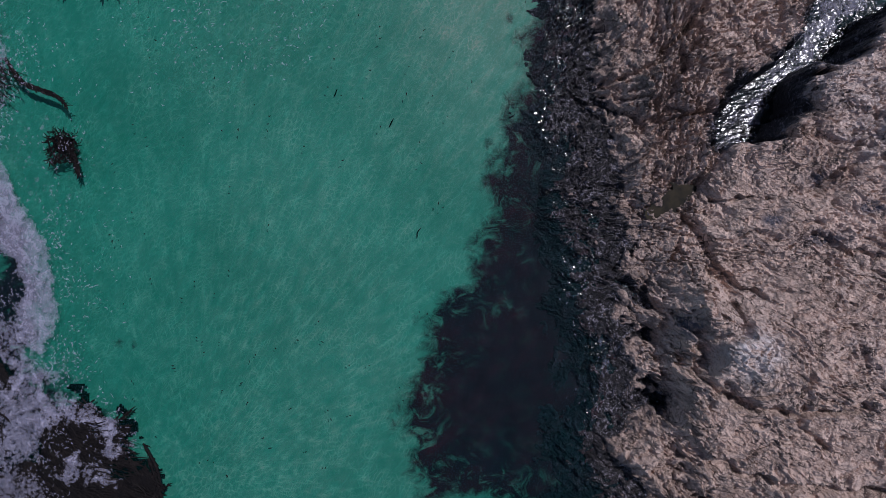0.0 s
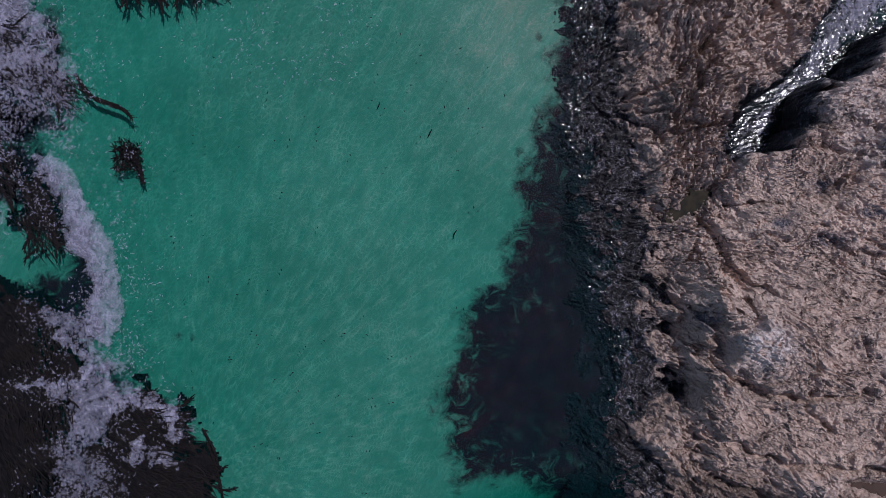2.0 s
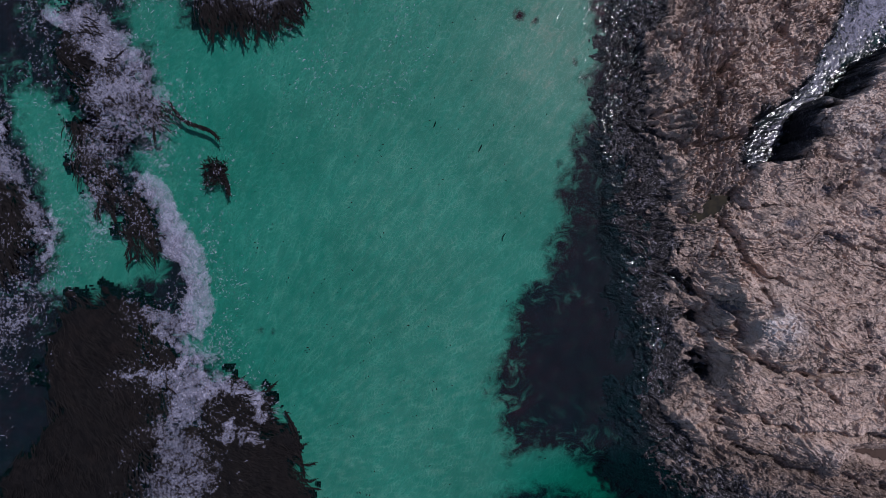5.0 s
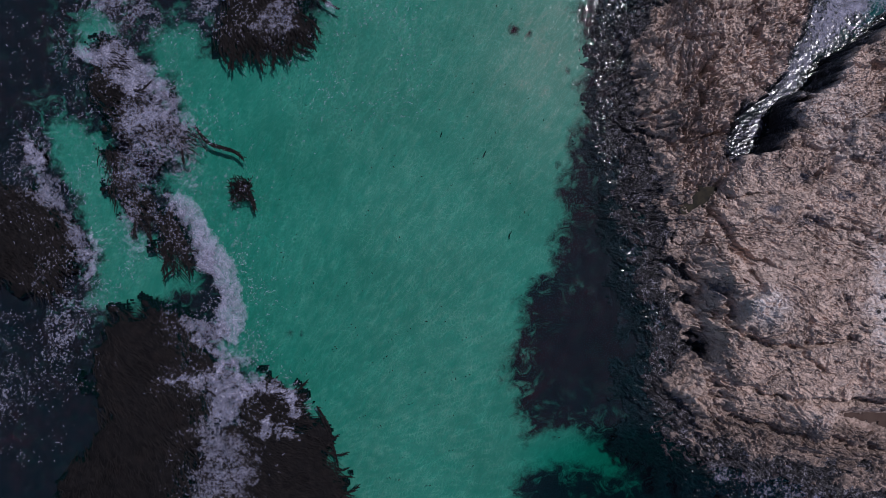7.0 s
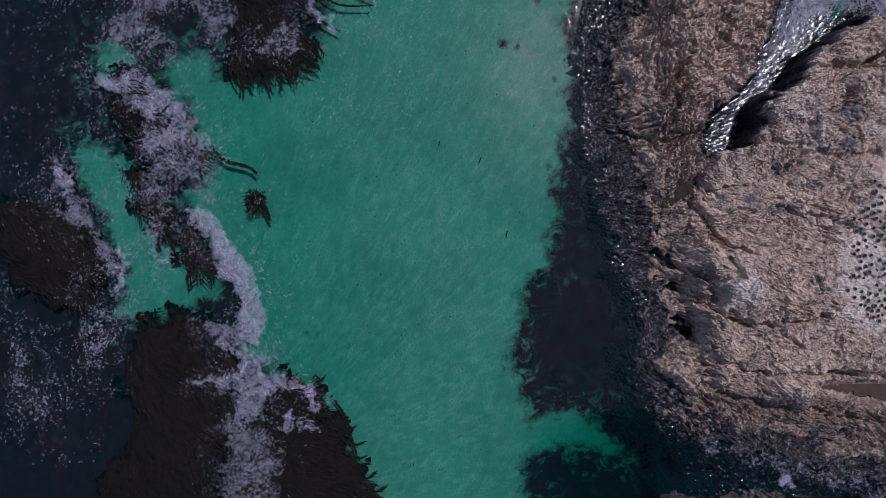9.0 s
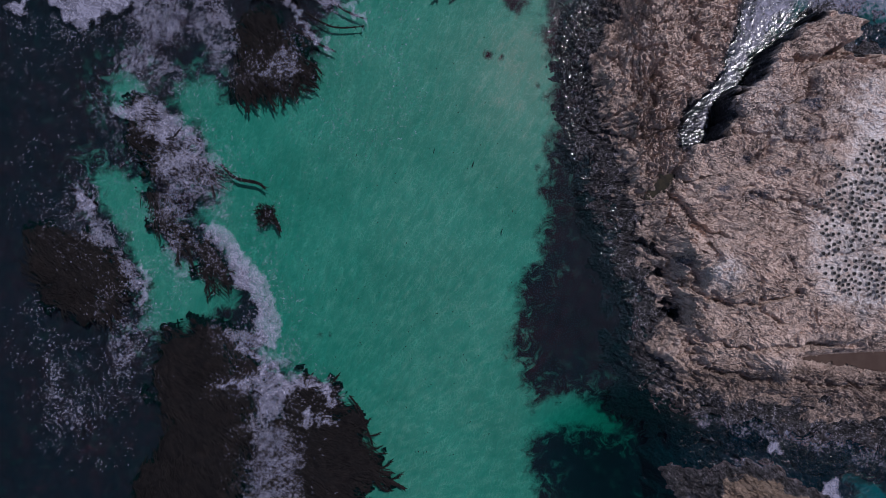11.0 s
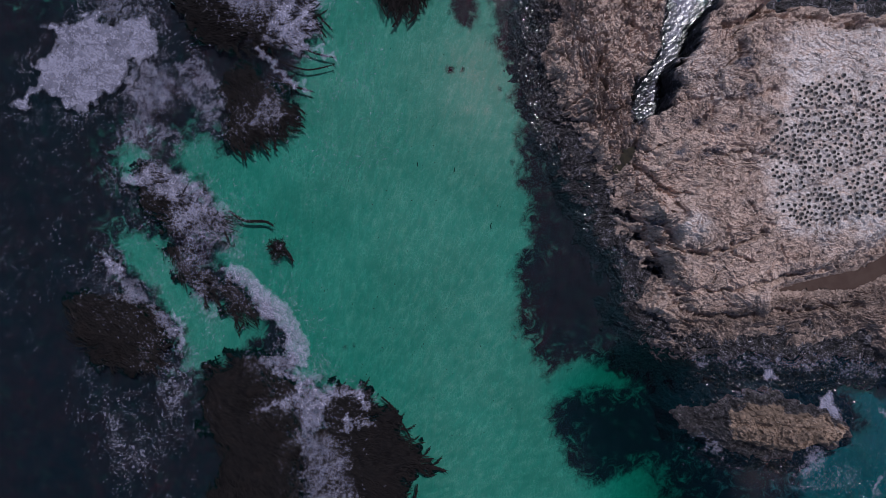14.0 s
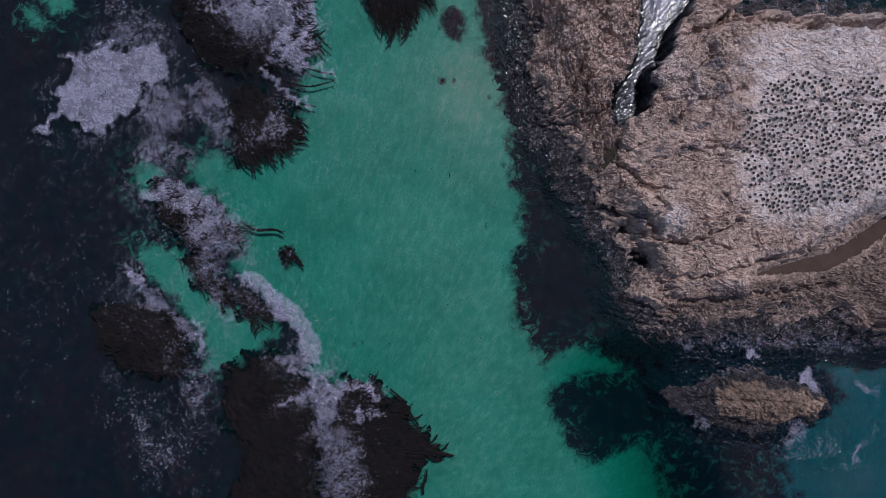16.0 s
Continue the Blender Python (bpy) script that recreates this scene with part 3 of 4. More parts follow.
def water_paint():
    """Clear sea: it takes light out by its depth, and mirrors the sky and the sun."""
    p = Paint("sea_water")
    t, nodes = p.t, p.t.nodes
    nodes.remove(p.b)
    swell = p.noise(1.0, 4, 0.55, 0.5, p.scaled(0.7, 1.6, 1.0, radians(60)))
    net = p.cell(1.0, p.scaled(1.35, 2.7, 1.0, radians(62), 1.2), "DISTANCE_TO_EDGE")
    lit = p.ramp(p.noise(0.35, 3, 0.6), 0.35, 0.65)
    chop = p.noise(1.0, 1, 0.5, 0.3, p.scaled(1.0, 1.9, 1.0, radians(15)))
    depth = p.math("ADD", p.attr("depth"), p.math("MULTIPLY", p.math("SUBTRACT", swell, 0.5), 0.7))
    depth = p.math("ADD", depth, p.math("MULTIPLY", p.math("SUBTRACT", chop, 0.5), 0.45))
    depth = p.math("MAXIMUM", depth, 0.02)
    # caustics painted into the tint: bright lines where the ripples gather the sun
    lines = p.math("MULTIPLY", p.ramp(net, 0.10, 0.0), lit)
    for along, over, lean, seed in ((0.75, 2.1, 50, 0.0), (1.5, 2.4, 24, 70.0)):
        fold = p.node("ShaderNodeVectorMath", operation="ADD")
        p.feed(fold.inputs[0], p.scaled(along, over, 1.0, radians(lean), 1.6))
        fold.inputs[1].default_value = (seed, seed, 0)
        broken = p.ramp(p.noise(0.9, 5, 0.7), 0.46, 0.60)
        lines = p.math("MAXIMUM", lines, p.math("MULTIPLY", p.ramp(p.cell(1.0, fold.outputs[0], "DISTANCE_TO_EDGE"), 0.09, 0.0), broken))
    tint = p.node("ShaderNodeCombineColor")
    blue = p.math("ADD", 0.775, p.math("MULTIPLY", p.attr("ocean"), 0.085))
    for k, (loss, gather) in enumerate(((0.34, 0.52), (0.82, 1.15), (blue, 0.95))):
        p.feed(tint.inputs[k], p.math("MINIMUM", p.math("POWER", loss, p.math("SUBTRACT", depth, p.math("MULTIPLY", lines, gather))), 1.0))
    clear, mirror, both = p.node("ShaderNodeBsdfTransparent"), p.node("ShaderNodeBsdfGlossy"), p.node("ShaderNodeMixShader")
    p.feed(clear.inputs["Color"], tint.outputs[0])
    p.feed(mirror.inputs["Roughness"], p.attr("blur"))
    fine = p.noise(2.6, 1, 0.5, 0.5)
    h = p.math("ADD", p.math("MULTIPLY", chop, 1.0), p.math("MULTIPLY", fine, 0.5))
    h = p.math("MULTIPLY", h, p.attr("chop"))
    h = p.math("ADD", h, p.math("MULTIPLY", swell, 0.05))
    nrm = p.bump(h, 1.0, 0.5)
    p.feed(mirror.inputs["Normal"], nrm)
    fres = p.node("ShaderNodeFresnel")
    fres.inputs["IOR"].default_value = 1.33
    p.feed(fres.inputs["Normal"], nrm)
    p.feed(both.inputs[0], fres.outputs[0])
    t.links.new(clear.outputs[0], both.inputs[1])
    t.links.new(mirror.outputs[0], both.inputs[2])
    t.links.new(both.outputs[0], p.out.inputs["Surface"])
    return p.m


def foam_paint():
    """Froth that is whole where it is thick and breaks up into single flecks where it thins."""
    p = Paint("sea_foam")
    froth = p.attr("froth")
    lace = p.noise(1.6, 8, 0.74, 1.4)
    blot = p.noise(0.42, 6, 0.68, 1.2)
    swirl = p.ridges(1.0, 5, 0.55, p.scaled(0.5, 1.6, 1.0, radians(-55), 3.0))
    dens = p.math("ADD", froth, p.math("MULTIPLY", p.math("SUBTRACT", blot, 0.5), 1.5))
    dens = p.math("ADD", dens, p.math("MULTIPLY", p.math("SUBTRACT", lace, 0.5), 1.3))
    chance = p.ramp(p.math("MULTIPLY", dens, p.ramp(froth, 0.04, 0.40)), 0.12, 1.20)
    whole = p.math("MULTIPLY", p.ramp(dens, 0.66, 1.10), p.math("ADD", 0.62, p.math("MULTIPLY", p.ramp(swirl, 0.15, 1.1), 0.38)))
    cover = whole
    for scale, strength in ((2.3, 0.66), (4.4, 0.80), (8.0, 0.72)):
        mid, luck = p.grains(scale)
        spot = p.math("MULTIPLY", p.ramp(p.math("SUBTRACT", chance, luck), -0.03, 0.03), p.ramp(mid, 0.60, 0.46))
        cover = p.math("MAXIMUM", cover, p.math("MULTIPLY", spot, strength))
    thick = p.math("MULTIPLY", cover, p.math("ADD", 0.26, p.math("MULTIPLY", p.ramp(dens, 0.3, 1.5), 0.34)))
    p.finish(p.mix(p.ramp(lace, 0.35, 0.7), (0.27, 0.26, 0.35), (0.42, 0.405, 0.51)), 0.8, p.bump(lace, 0.4, 0.05), 0.2)
    p.feed(p.b.inputs["Alpha"], thick)
    return p.m


def kelp_paint(name, a, b, gloss=0.35):
    p = Paint(name)
    strand = p.noise(1.0, 6, 0.7, 1.2, p.scaled(5.0, 1.4, 1.0, radians(35)))
    c = p.mix(p.ramp(strand, 0.4, 0.68), a, b)
    c = p.mix(p.math("MULTIPLY", p.ramp(p.noise(0.5, 4, 0.6), 0.5, 0.7), 0.5), c, (0.012, 0.0088, 0.0084))
    return p.finish(c, gloss, p.bump(strand, 0.8, 0.12), 0.06)


def still_paint(name, colour, other, rough=0.12):
    p = Paint(name)
    c = p.mix(p.ramp(p.noise(0.8, 4, 0.6), 0.35, 0.7), colour, other)
    return p.finish(c, rough, p.bump(p.noise(4.0, 3), 0.1, 0.02), 0.15)


ROCK = rock_paint("coastal_rock", (0.63, 0.475, 0.40), (0.455, 0.33, 0.272), (0.10, 0.068, 0.058), (0.31, 0.21, 0.168))
ISLET_ROCK = rock_paint("islet_rock", (0.38, 0.265, 0.195), (0.20, 0.14, 0.10), (0.045, 0.034, 0.029), (0.15, 0.10, 0.07), (0.13, 0.115, 0.13))
BOULDER_ROCK = rock_paint("boulder_rock", (0.24, 0.18, 0.155), (0.15, 0.11, 0.095), (0.06, 0.045, 0.04), (0.12, 0.08, 0.065))
SAND, WATER, FOAM = sand_paint(), water_paint(), foam_paint()
KELP_MASS = kelp_paint("kelp_mass", (0.0045, 0.0040, 0.0045), (0.0095, 0.0080, 0.0082), 0.7)
KELP_BLADE = kelp_paint("kelp_blade", (0.0045, 0.0039, 0.0043), (0.0125, 0.0100, 0.0098), 0.6)
MUDDY = still_paint("muddy_water", (0.055, 0.035, 0.028), (0.066, 0.044, 0.035), 0.05)
POOLED = still_paint("pool_water", (0.010, 0.010, 0.009), (0.03, 0.025, 0.016), 0.04)
BIRD_DARK = kelp_paint("bird_dark", (0.018, 0.016, 0.016), (0.045, 0.04, 0.04), 0.9)
NEST_RIM = kelp_paint("nest_rim", (0.20, 0.18, 0.17), (0.36, 0.33, 0.32), 0.95)


def thing(name, me, material, label="", category="", group="", kind=""):
    me.materials.append(material)
    return tagged(new(name, me), label, category, group, kind)


def part(name, me, material, parent, label=""):
    if material is not None and not me.materials:
        me.materials.append(material)
    ob = new(name, me)
    ob.parent = parent
    return tagged(ob, label)


# ---- ground, sea ----
def reach(lo, hi, pitch):
    core = np.arange(lo, hi + pitch / 2, pitch)
    far = np.array([8, 25, 60, 150, 400, 1000, 2400])
    return np.concatenate([lo - far[::-1], core, hi + far])


gx, gy = np.meshgrid(reach(-92, 76, 0.4), reach(-66, 74, 0.4))
bed_z = seabed_height(gx, gy)
cover = weed_cover(gx, gy)
bed_z = bed_z + step(0, 3, cover) * 0.22 * fbm(gx * 0.5, gy * 0.5, 3, 421)
thing("ground", sheet("ground", gx, gy, bed_z, weed=cover), SAND, "pale sand seabed with dark weed along the rocks", "seabed", kind="structure")

head_d = inside(HEADLAND, gx, gy)
in_chasm = step(-1.5, 0.5, inside(CHASM, gx, gy))
chop_level = 0.05 + 0.44 * step(-3.5, 0, head_d) * step(-2, 12, gx) * (1 - 0.6 * in_chasm) + 0.56 * step(8, 22, gx) * step(-10, -24, gy) + 0.06 * step(-30, -44, gx)
optical = np.clip(-bed_z, 0.3, 6)
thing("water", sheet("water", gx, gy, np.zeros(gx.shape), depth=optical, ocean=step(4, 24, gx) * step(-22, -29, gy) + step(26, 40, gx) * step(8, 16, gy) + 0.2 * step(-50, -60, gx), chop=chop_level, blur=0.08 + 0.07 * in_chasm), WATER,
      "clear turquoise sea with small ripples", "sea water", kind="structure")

# ---- headland and islet ----
hx, hy = area(5.0, 72, -40, 46, 0.095)
hz, hd = headland_height(hx, hy)
low = 1 - step(0.55, 1.45, hz + 0.5 * fbm(hx * 0.35, hy * 0.35, 4, 431))
# chasm walls: wet rock, and their shade painted on in the same black
chasm_wet_shade = step(-1.6, -0.4, inside(CHASM, hx, hy)) * (1 - step(4.0, 5.6, hz + 0.8 * fbm(hx * 0.5, hy * 0.5, 2, 433)))
white = step(-1.5, 3.5, inside(GUANO, hx, hy) + 3.5 * fbm(hx * 0.2, hy * 0.2, 4, 441))
white = np.maximum(white, 1.5 * np.exp(-(((hx - 20.6) / 1.6) ** 2 + ((hy + 7.2) / 1.6) ** 2)))
white = np.clip(white, 0, 1)
white = np.maximum(white, 0.5 * step(0.2, 0.8, fbm(hx * 0.12, hy * 0.12, 3, 451)) * step(3, 5, hz))
# hollows that get painted shade: x, y, width, height
dim = np.zeros(hx.shape)
for px, py, wide, tall in ((33.7, 9.8, 1.0, 0.9), (33.2, 6.2, 0.9, 1.0), (26.3, 0.6, 1.3, 0.5), (26.3, 4.8, 0.9, 0.5), (29.2, 2.8, 0.8, 0.4), (22.9, 1.9, 0.6, 0.5), (17.4, -5.6, 0.6, 0.8)):
    dim = np.maximum(dim, np.exp(-((hx - px) / wide) ** 2 - ((hy - py) / tall) ** 2))
splash = (1 - step(1.0, 3.3, hz + 1.5 * fbm(hx * 0.22, hy * 0.22, 4, 437))) * (1 - 0.5 * step(-14, -9, hy))
splash = np.maximum(splash, 1.35 * step(-18.2, -20.6, hy + 0.13 * (hx - 25) + 1.2 * fbm(hx * 0.3, hy * 0.3, 3, 443)))
keep = (np.maximum.reduce([hz[:-1, :-1], hz[1:, :-1], hz[:-1, 1:], hz[1:, 1:]]) > -1.5)
thing("headland", sheet("headland", hx, hy, hz, keep, smooth=False, wet=np.maximum(low, chasm_wet_shade), splash=splash, guano=white, hollow_shade=np.clip(1.6 * dim, 0, 1), bedding=step(20.5, 17.5, hx - 0.25 * (hy - 8) + 1.5 * fbm(hx * 0.3, hy * 0.3, 3, 439))), ROCK,
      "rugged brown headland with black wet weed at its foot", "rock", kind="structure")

ix, iy = area(6, 40, -49, -24, 0.1)
iz, idist = islet_height(ix, iy)
keep = (np.maximum.reduce([iz[:-1, :-1], iz[1:, :-1], iz[:-1, 1:], iz[1:, 1:]]) > -4.2)
islet = tagged(new("islet"), "low ochre rock awash with waves and black weed", "rock")
islet.location = (25, -37, 0)
top = (iz[:-1, :-1] > 1.05) & (idist[:-1, :-1] > 0.3)
for name, pick, note in (("ridge", keep & top, "ochre-brown ribbed rock"), ("weed_shelf", keep & ~top, "black weed-covered rock at the waterline")):
    me = sheet(name, ix - 25, iy + 37, iz, pick, smooth=False, wet=1 - step(1.0, 2.0, iz + 0.9 * fbm(ix * 0.3, iy * 0.3, 3, 461)), splash=0.7 * step(30, 20, ix + 5 * fbm(ix * 0.25, iy * 0.25, 3, 463)), guano=0 * iz, hollow_shade=0 * iz, bedding=0 * iz)
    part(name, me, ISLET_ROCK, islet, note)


def flat_pool(name, outline, z, material, label, category):
    xs, ys = [q[0] for q in outline], [q[1] for q in outline]
    X, Y = area(min(xs) - 1, max(xs) + 1, min(ys) - 1, max(ys) + 1, 0.1)
    d = inside(outline, X + 0.5 * fbm(X, Y, 3, 471), Y + 0.5 * fbm(X, Y, 3, 473))[:-1, :-1] > -0.3
    thing(name, sheet(name, X, Y, np.full(X.shape, z), d), material, label, category)


flat_pool("mud_pool", MUD, 1.9, MUDDY, "long muddy brown puddle in a rock gully", "puddle")
flat_pool("rock_pool", POOL, 1.95, POOLED, "dark still tide pool among the rocks", "tide pool")


# ---- kelp ----
def blade(bm, x, y, z, ang, length, width, curl, lift=0.06, n=5):
    """One strap-like frond, tapered, with a wavy run."""
    prev = None
    for k in range(n + 1):
        s = k / n
        a = ang + curl * math.sin(s * 5.0 + x)
        w = width * (1 - s) ** 0.6 * (0.6 + 0.8 * min(1, s * 4)) * 0.5 + 0.006
        px, py = -math.sin(a) * w, math.cos(a) * w
        zz = z + lift * math.sin(s * 6 + y)
        pair = bm.verts.new((x + px, y + py, zz)), bm.verts.new((x - px, y - py, zz + 0.03))
        if prev:
            bm.faces.new((prev[0], prev[1], pair[1], pair[0]))
        prev = pair
        x, y = x + math.cos(a) * length / n, y + math.sin(a) * length / n


def as_mesh(name, bm):
    me = bpy.data.meshes.new(name)
    bm.to_mesh(me)
    bm.free()
    return me


def frond_mesh(seed):
    """A long hanging frond with side blades, lying along +x, two metres long."""
    r = random.Random(seed)
    bm = bmesh.new()
    x, y, a = 0.0, 0.0, 0.0
    for k in range(12):
        blade(bm, x, y, 0.0, a + r.uniform(-0.25, 0.25), 0.5, 0.075, 0.2, 0.02, 3)
        if k > 1:
            for side in (-1, 1):
                blade(bm, x, y, 0.01, a + side * r.uniform(0.3, 0.75), r.uniform(0.14, 0.34), 0.04, 0.3, 0.02, 3)
        a += r.uniform(-0.3, 0.3)
        x, y = x + 0.16 * math.cos(a), y + 0.16 * math.sin(a)
    return as_mesh("frond", bm)


FRONDS = [frond_mesh(s) for s in range(5)]


def kelp_bed(key, outline, top, flow, label):
    r = random.Random(key)
    xs, ys = [q[0] for q in outline], [q[1] for q in outline]
    X, Y = area(min(xs) - 2, max(xs) + 2, min(ys) - 2, max(ys) + 2, 0.08 if key == "tuft" else 0.2)
    Z = kelp_height(X, Y) + 0.10 * fbm(X * 1.2, Y * 1.2, 4, 331)
    D = inside(outline, X, Y)
    bed = tagged(new("kelp_bed"), label, "kelp")
    bed.location = (sum(xs) / len(xs), sum(ys) / len(ys), -0.3)
    shift = Matrix.Translation(bed.location).inverted()
    me = sheet("mat", X, Y, Z, ((D > -1.3) & (Z > -0.14))[:-1, :-1])
    me.transform(shift)
    part("mat", me, KELP_MASS, bed)
    # blades over the mound
    total = int(min(4200, 26 * (max(xs) - min(xs)) * (max(ys) - min(ys)) * 0.5)) + (260 if key == "tuft" else 30)
    px = np.array([r.uniform(min(xs) - 0.5, max(xs) + 0.5) for _ in range(total)])
    py = np.array([r.uniform(min(ys) - 0.5, max(ys) + 0.5) for _ in range(total)])
    pd, pz = inside(outline, px, py), kelp_height(px, py)
    base = math.atan2(flow[1], flow[0])
    bm = bmesh.new()
    for x, y, d, z in zip(px, py, pd, pz):
        if d > r.uniform(-0.2, 1.2) or key == "tuft":
            swirl = 1.1 * noise.noise((x * 0.13, y * 0.13, 4.0))
            blade(bm, x, y, max(z, 0.0) + 0.07, base + swirl + r.uniform(-0.4, 0.4) * (8 if key == "tuft" else 1), r.uniform(0.8, 2.6) * (0.3 if key == "tuft" else 1), r.uniform(0.04, 0.10), r.uniform(-0.6, 0.6))
    me = as_mesh("leaf_cover", bm)
    me.transform(shift)
    tagged(part("leaf_cover", me, KELP_BLADE, bed), kind="stuff")
    # fringe of long fronds streaming off the rim
    for (ax, ay), (bx, by) in zip(outline, outline[1:] + outline[:1]):
        ln = math.hypot(bx - ax, by - ay)
        out = Vector((by - ay, ax - bx)) / ln
        if inside(outline, np.array([(ax + bx) / 2 + out.x * 0.05]), np.array([(ay + by) / 2 + out.y * 0.05]))[0] > 0:
            out = -out
        if out.dot(Vector(flow)) < 0.05 or key == "tuft":
            continue
        for k in range(int(ln * 3.0)):
            s = r.random()
            x, y = ax + (bx - ax) * s - out.x * r.uniform(0.2, 1.2), ay + (by - ay) * s - out.y * r.uniform(0.2, 1.2)
            ang = math.degrees(math.atan2(out.y + flow[1] * 1.8, out.x + flow[0] * 1.8)) + 22 * noise.noise((x * 0.6, y * 0.6, 1.0)) + r.uniform(-14, 14)
            ob = part("frond", FRONDS[r.randrange(5)], KELP_BLADE, bed)
            size = (0.35 + 1.1 * r.random() ** 2) * (0.3 if key == "tuft" else 1)
            ob.matrix_basis = shift @ pose(x, y, 0.03 + r.uniform(0, 0.08), 0, 0, ang) @ Matrix.Scale(size, 4)
    return bed


for me in FRONDS:
    me.materials.append(KELP_BLADE)
for key, outline, top, flow in KELP:
    kelp_bed(key, outline, top, flow, {"tuft": "small lone clump of dark kelp with a tail", "hang": "dark kelp fronds trailing in green water"}.get(
        key, "dark brown kelp mat awash with foam"))


def long_frond(label, pts, width, z=0.04):
    """A loose frond or stalk that floats on the surface."""
    bm = bmesh.new()
    prev = None
    n = len(pts) - 1
    steps = 8 * n
    for k in range(steps + 1):
        s = k / steps * n
        i = min(int(s), n - 1)
        u = s - i
        p0, p1, p2, p3 = (Vector(pts[max(0, min(n, j))]) for j in (i - 1, i, i + 1, i + 2))
        q = 0.5 * (2 * p1 + (p2 - p0) * u + (2 * p0 - 5 * p1 + 4 * p2 - p3) * u * u + (3 * p1 - p0 - 3 * p2 + p3) * u ** 3)
        t = ((p2 - p1)).normalized()
        w = width * (0.35 + 0.65 * math.sin(math.pi * min(1, 0.15 + 0.8 * k / steps))) * (0.75 + 0.5 * random.random())
        pair = [bm.verts.new((q.x - t.y * w * e, q.y + t.x * w * e, z + h)) for e, h in ((1, 0), (0, 0.05), (-1, 0))]
        if prev:
            bm.faces.new((prev[0], prev[1], pair[1], pair[0]))
            bm.faces.new((prev[1], prev[2], pair[2], pair[1]))
        prev = pair
        if width > 0.1 and k % 2:
            for side in (-1, 1):
                blade(bm, q.x, q.y, z + 0.03, math.atan2(t.y, t.x) + side * random.uniform(0.3, 0.8), random.uniform(0.25, 0.6), 0.08, 0.3, 0.02, 3)
    return thing("kelp_frond", as_mesh("kelp_frond", bm), KELP_BLADE, label, "kelp")


long_frond("long dark kelp stalk trailing from the reef", [(-35.2, 15.2), (-33.8, 13.3), (-32.2, 12.6), (-31.0, 12.1), (-30.2, 11.3)], 0.2)
long_frond("dark kelp tail drifting from a small clump", [(-30.2, 8.0), (-29.7, 7.3), (-29.45, 6.5), (-29.3, 5.9)], 0.28)
long_frond("thin dark kelp strip adrift on green water", [(-4.3, 10.5), (-4.5, 10.1), (-4.65, 9.8)], 0.06, -0.9)
long_frond("thin dark kelp strip adrift on green water", [(-8.85, 12.9), (-9.0, 12.5), (-9.1, 12.3)], 0.05, -0.9)
long_frond("thin curled kelp strip adrift on green water", [(-2.1, 1.65), (-2.35, 1.3), (-2.4, 0.85)], 0.04, -0.9)
for run in ([(-16.3, 36.8), (-15.4, 34.6), (-14.8, 32.8)], [(-19.4, 33.6), (-16.8, 31.2), (-14.5, 29.8)], [(-21.8, 31.9), (-18.8, 29.6), (-15.0, 29.0)],
            [(-24.1, 30.7), (-20.8, 27.8), (-18.9, 26.5)], [(-23.8, 27.0), (-21.8, 25.3), (-21.0, 24.0)], [(-31.0, 24.6), (-31.9, 23.2), (-31.3, 21.6)],
            [(-27.9, 23.4), (-27.8, 22.0), (-27.1, 21.1)], [(-29.2, 23.5), (-30.0, 22.2), (-29.5, 21.1)], [(-23.8, -16.7), (-22.8, -19.7), (-22.3, -22.4)],
            [(-24.2, -15.5), (-23.2, -17.4), (-22.7, -19.2)], [(-24.0, -22.8), (-22.9, -24.5), (-22.3, -26.1)], [(-14.8, 36.2), (-14.4, 35.0), (-13.7, 33.5)]):
    long_frond("dark ragged kelp strand streaming off the reef", run, 0.14)
for run in ([(-3.6, 35.6), (-4.0, 32.7), (-5.9, 31.1)], [(-1.3, 34.6), (-2.0, 32.0), (-3.7, 30.8)], [(0.1, 34.9), (-2.5, 34.9), (-4.0, 34.4)]):
    long_frond("dark ragged kelp strand hanging in green water", run, 0.22)
long_frond("thick kelp arm reaching out of the reef", [(-24.5, -25.2), (-22.6, -26.2), (-21.0, -26.8), (-19.3, -28.0)], 0.34)
long_frond("kelp arm curling out of the reef", [(-25.4, -31.6), (-25.0, -30.4), (-24.2, -29.6), (-23.6, -28.4)], 0.16)

scraps = bmesh.new()
r = random.Random(29)
for _ in range(150):
    x, y = r.uniform(-27, 8), r.uniform(-30, 30)
    blade(scraps, x, y, 0.02, r.uniform(0, 6.28), r.uniform(0.10, 0.30), r.uniform(0.05, 0.09), r.uniform(-0.8, 0.8), 0.0, 3)
thing("kelp_scraps", as_mesh("kelp_scraps", scraps), KELP_BLADE, "tiny dark scraps of kelp adrift on green water", "kelp", kind="stuff")

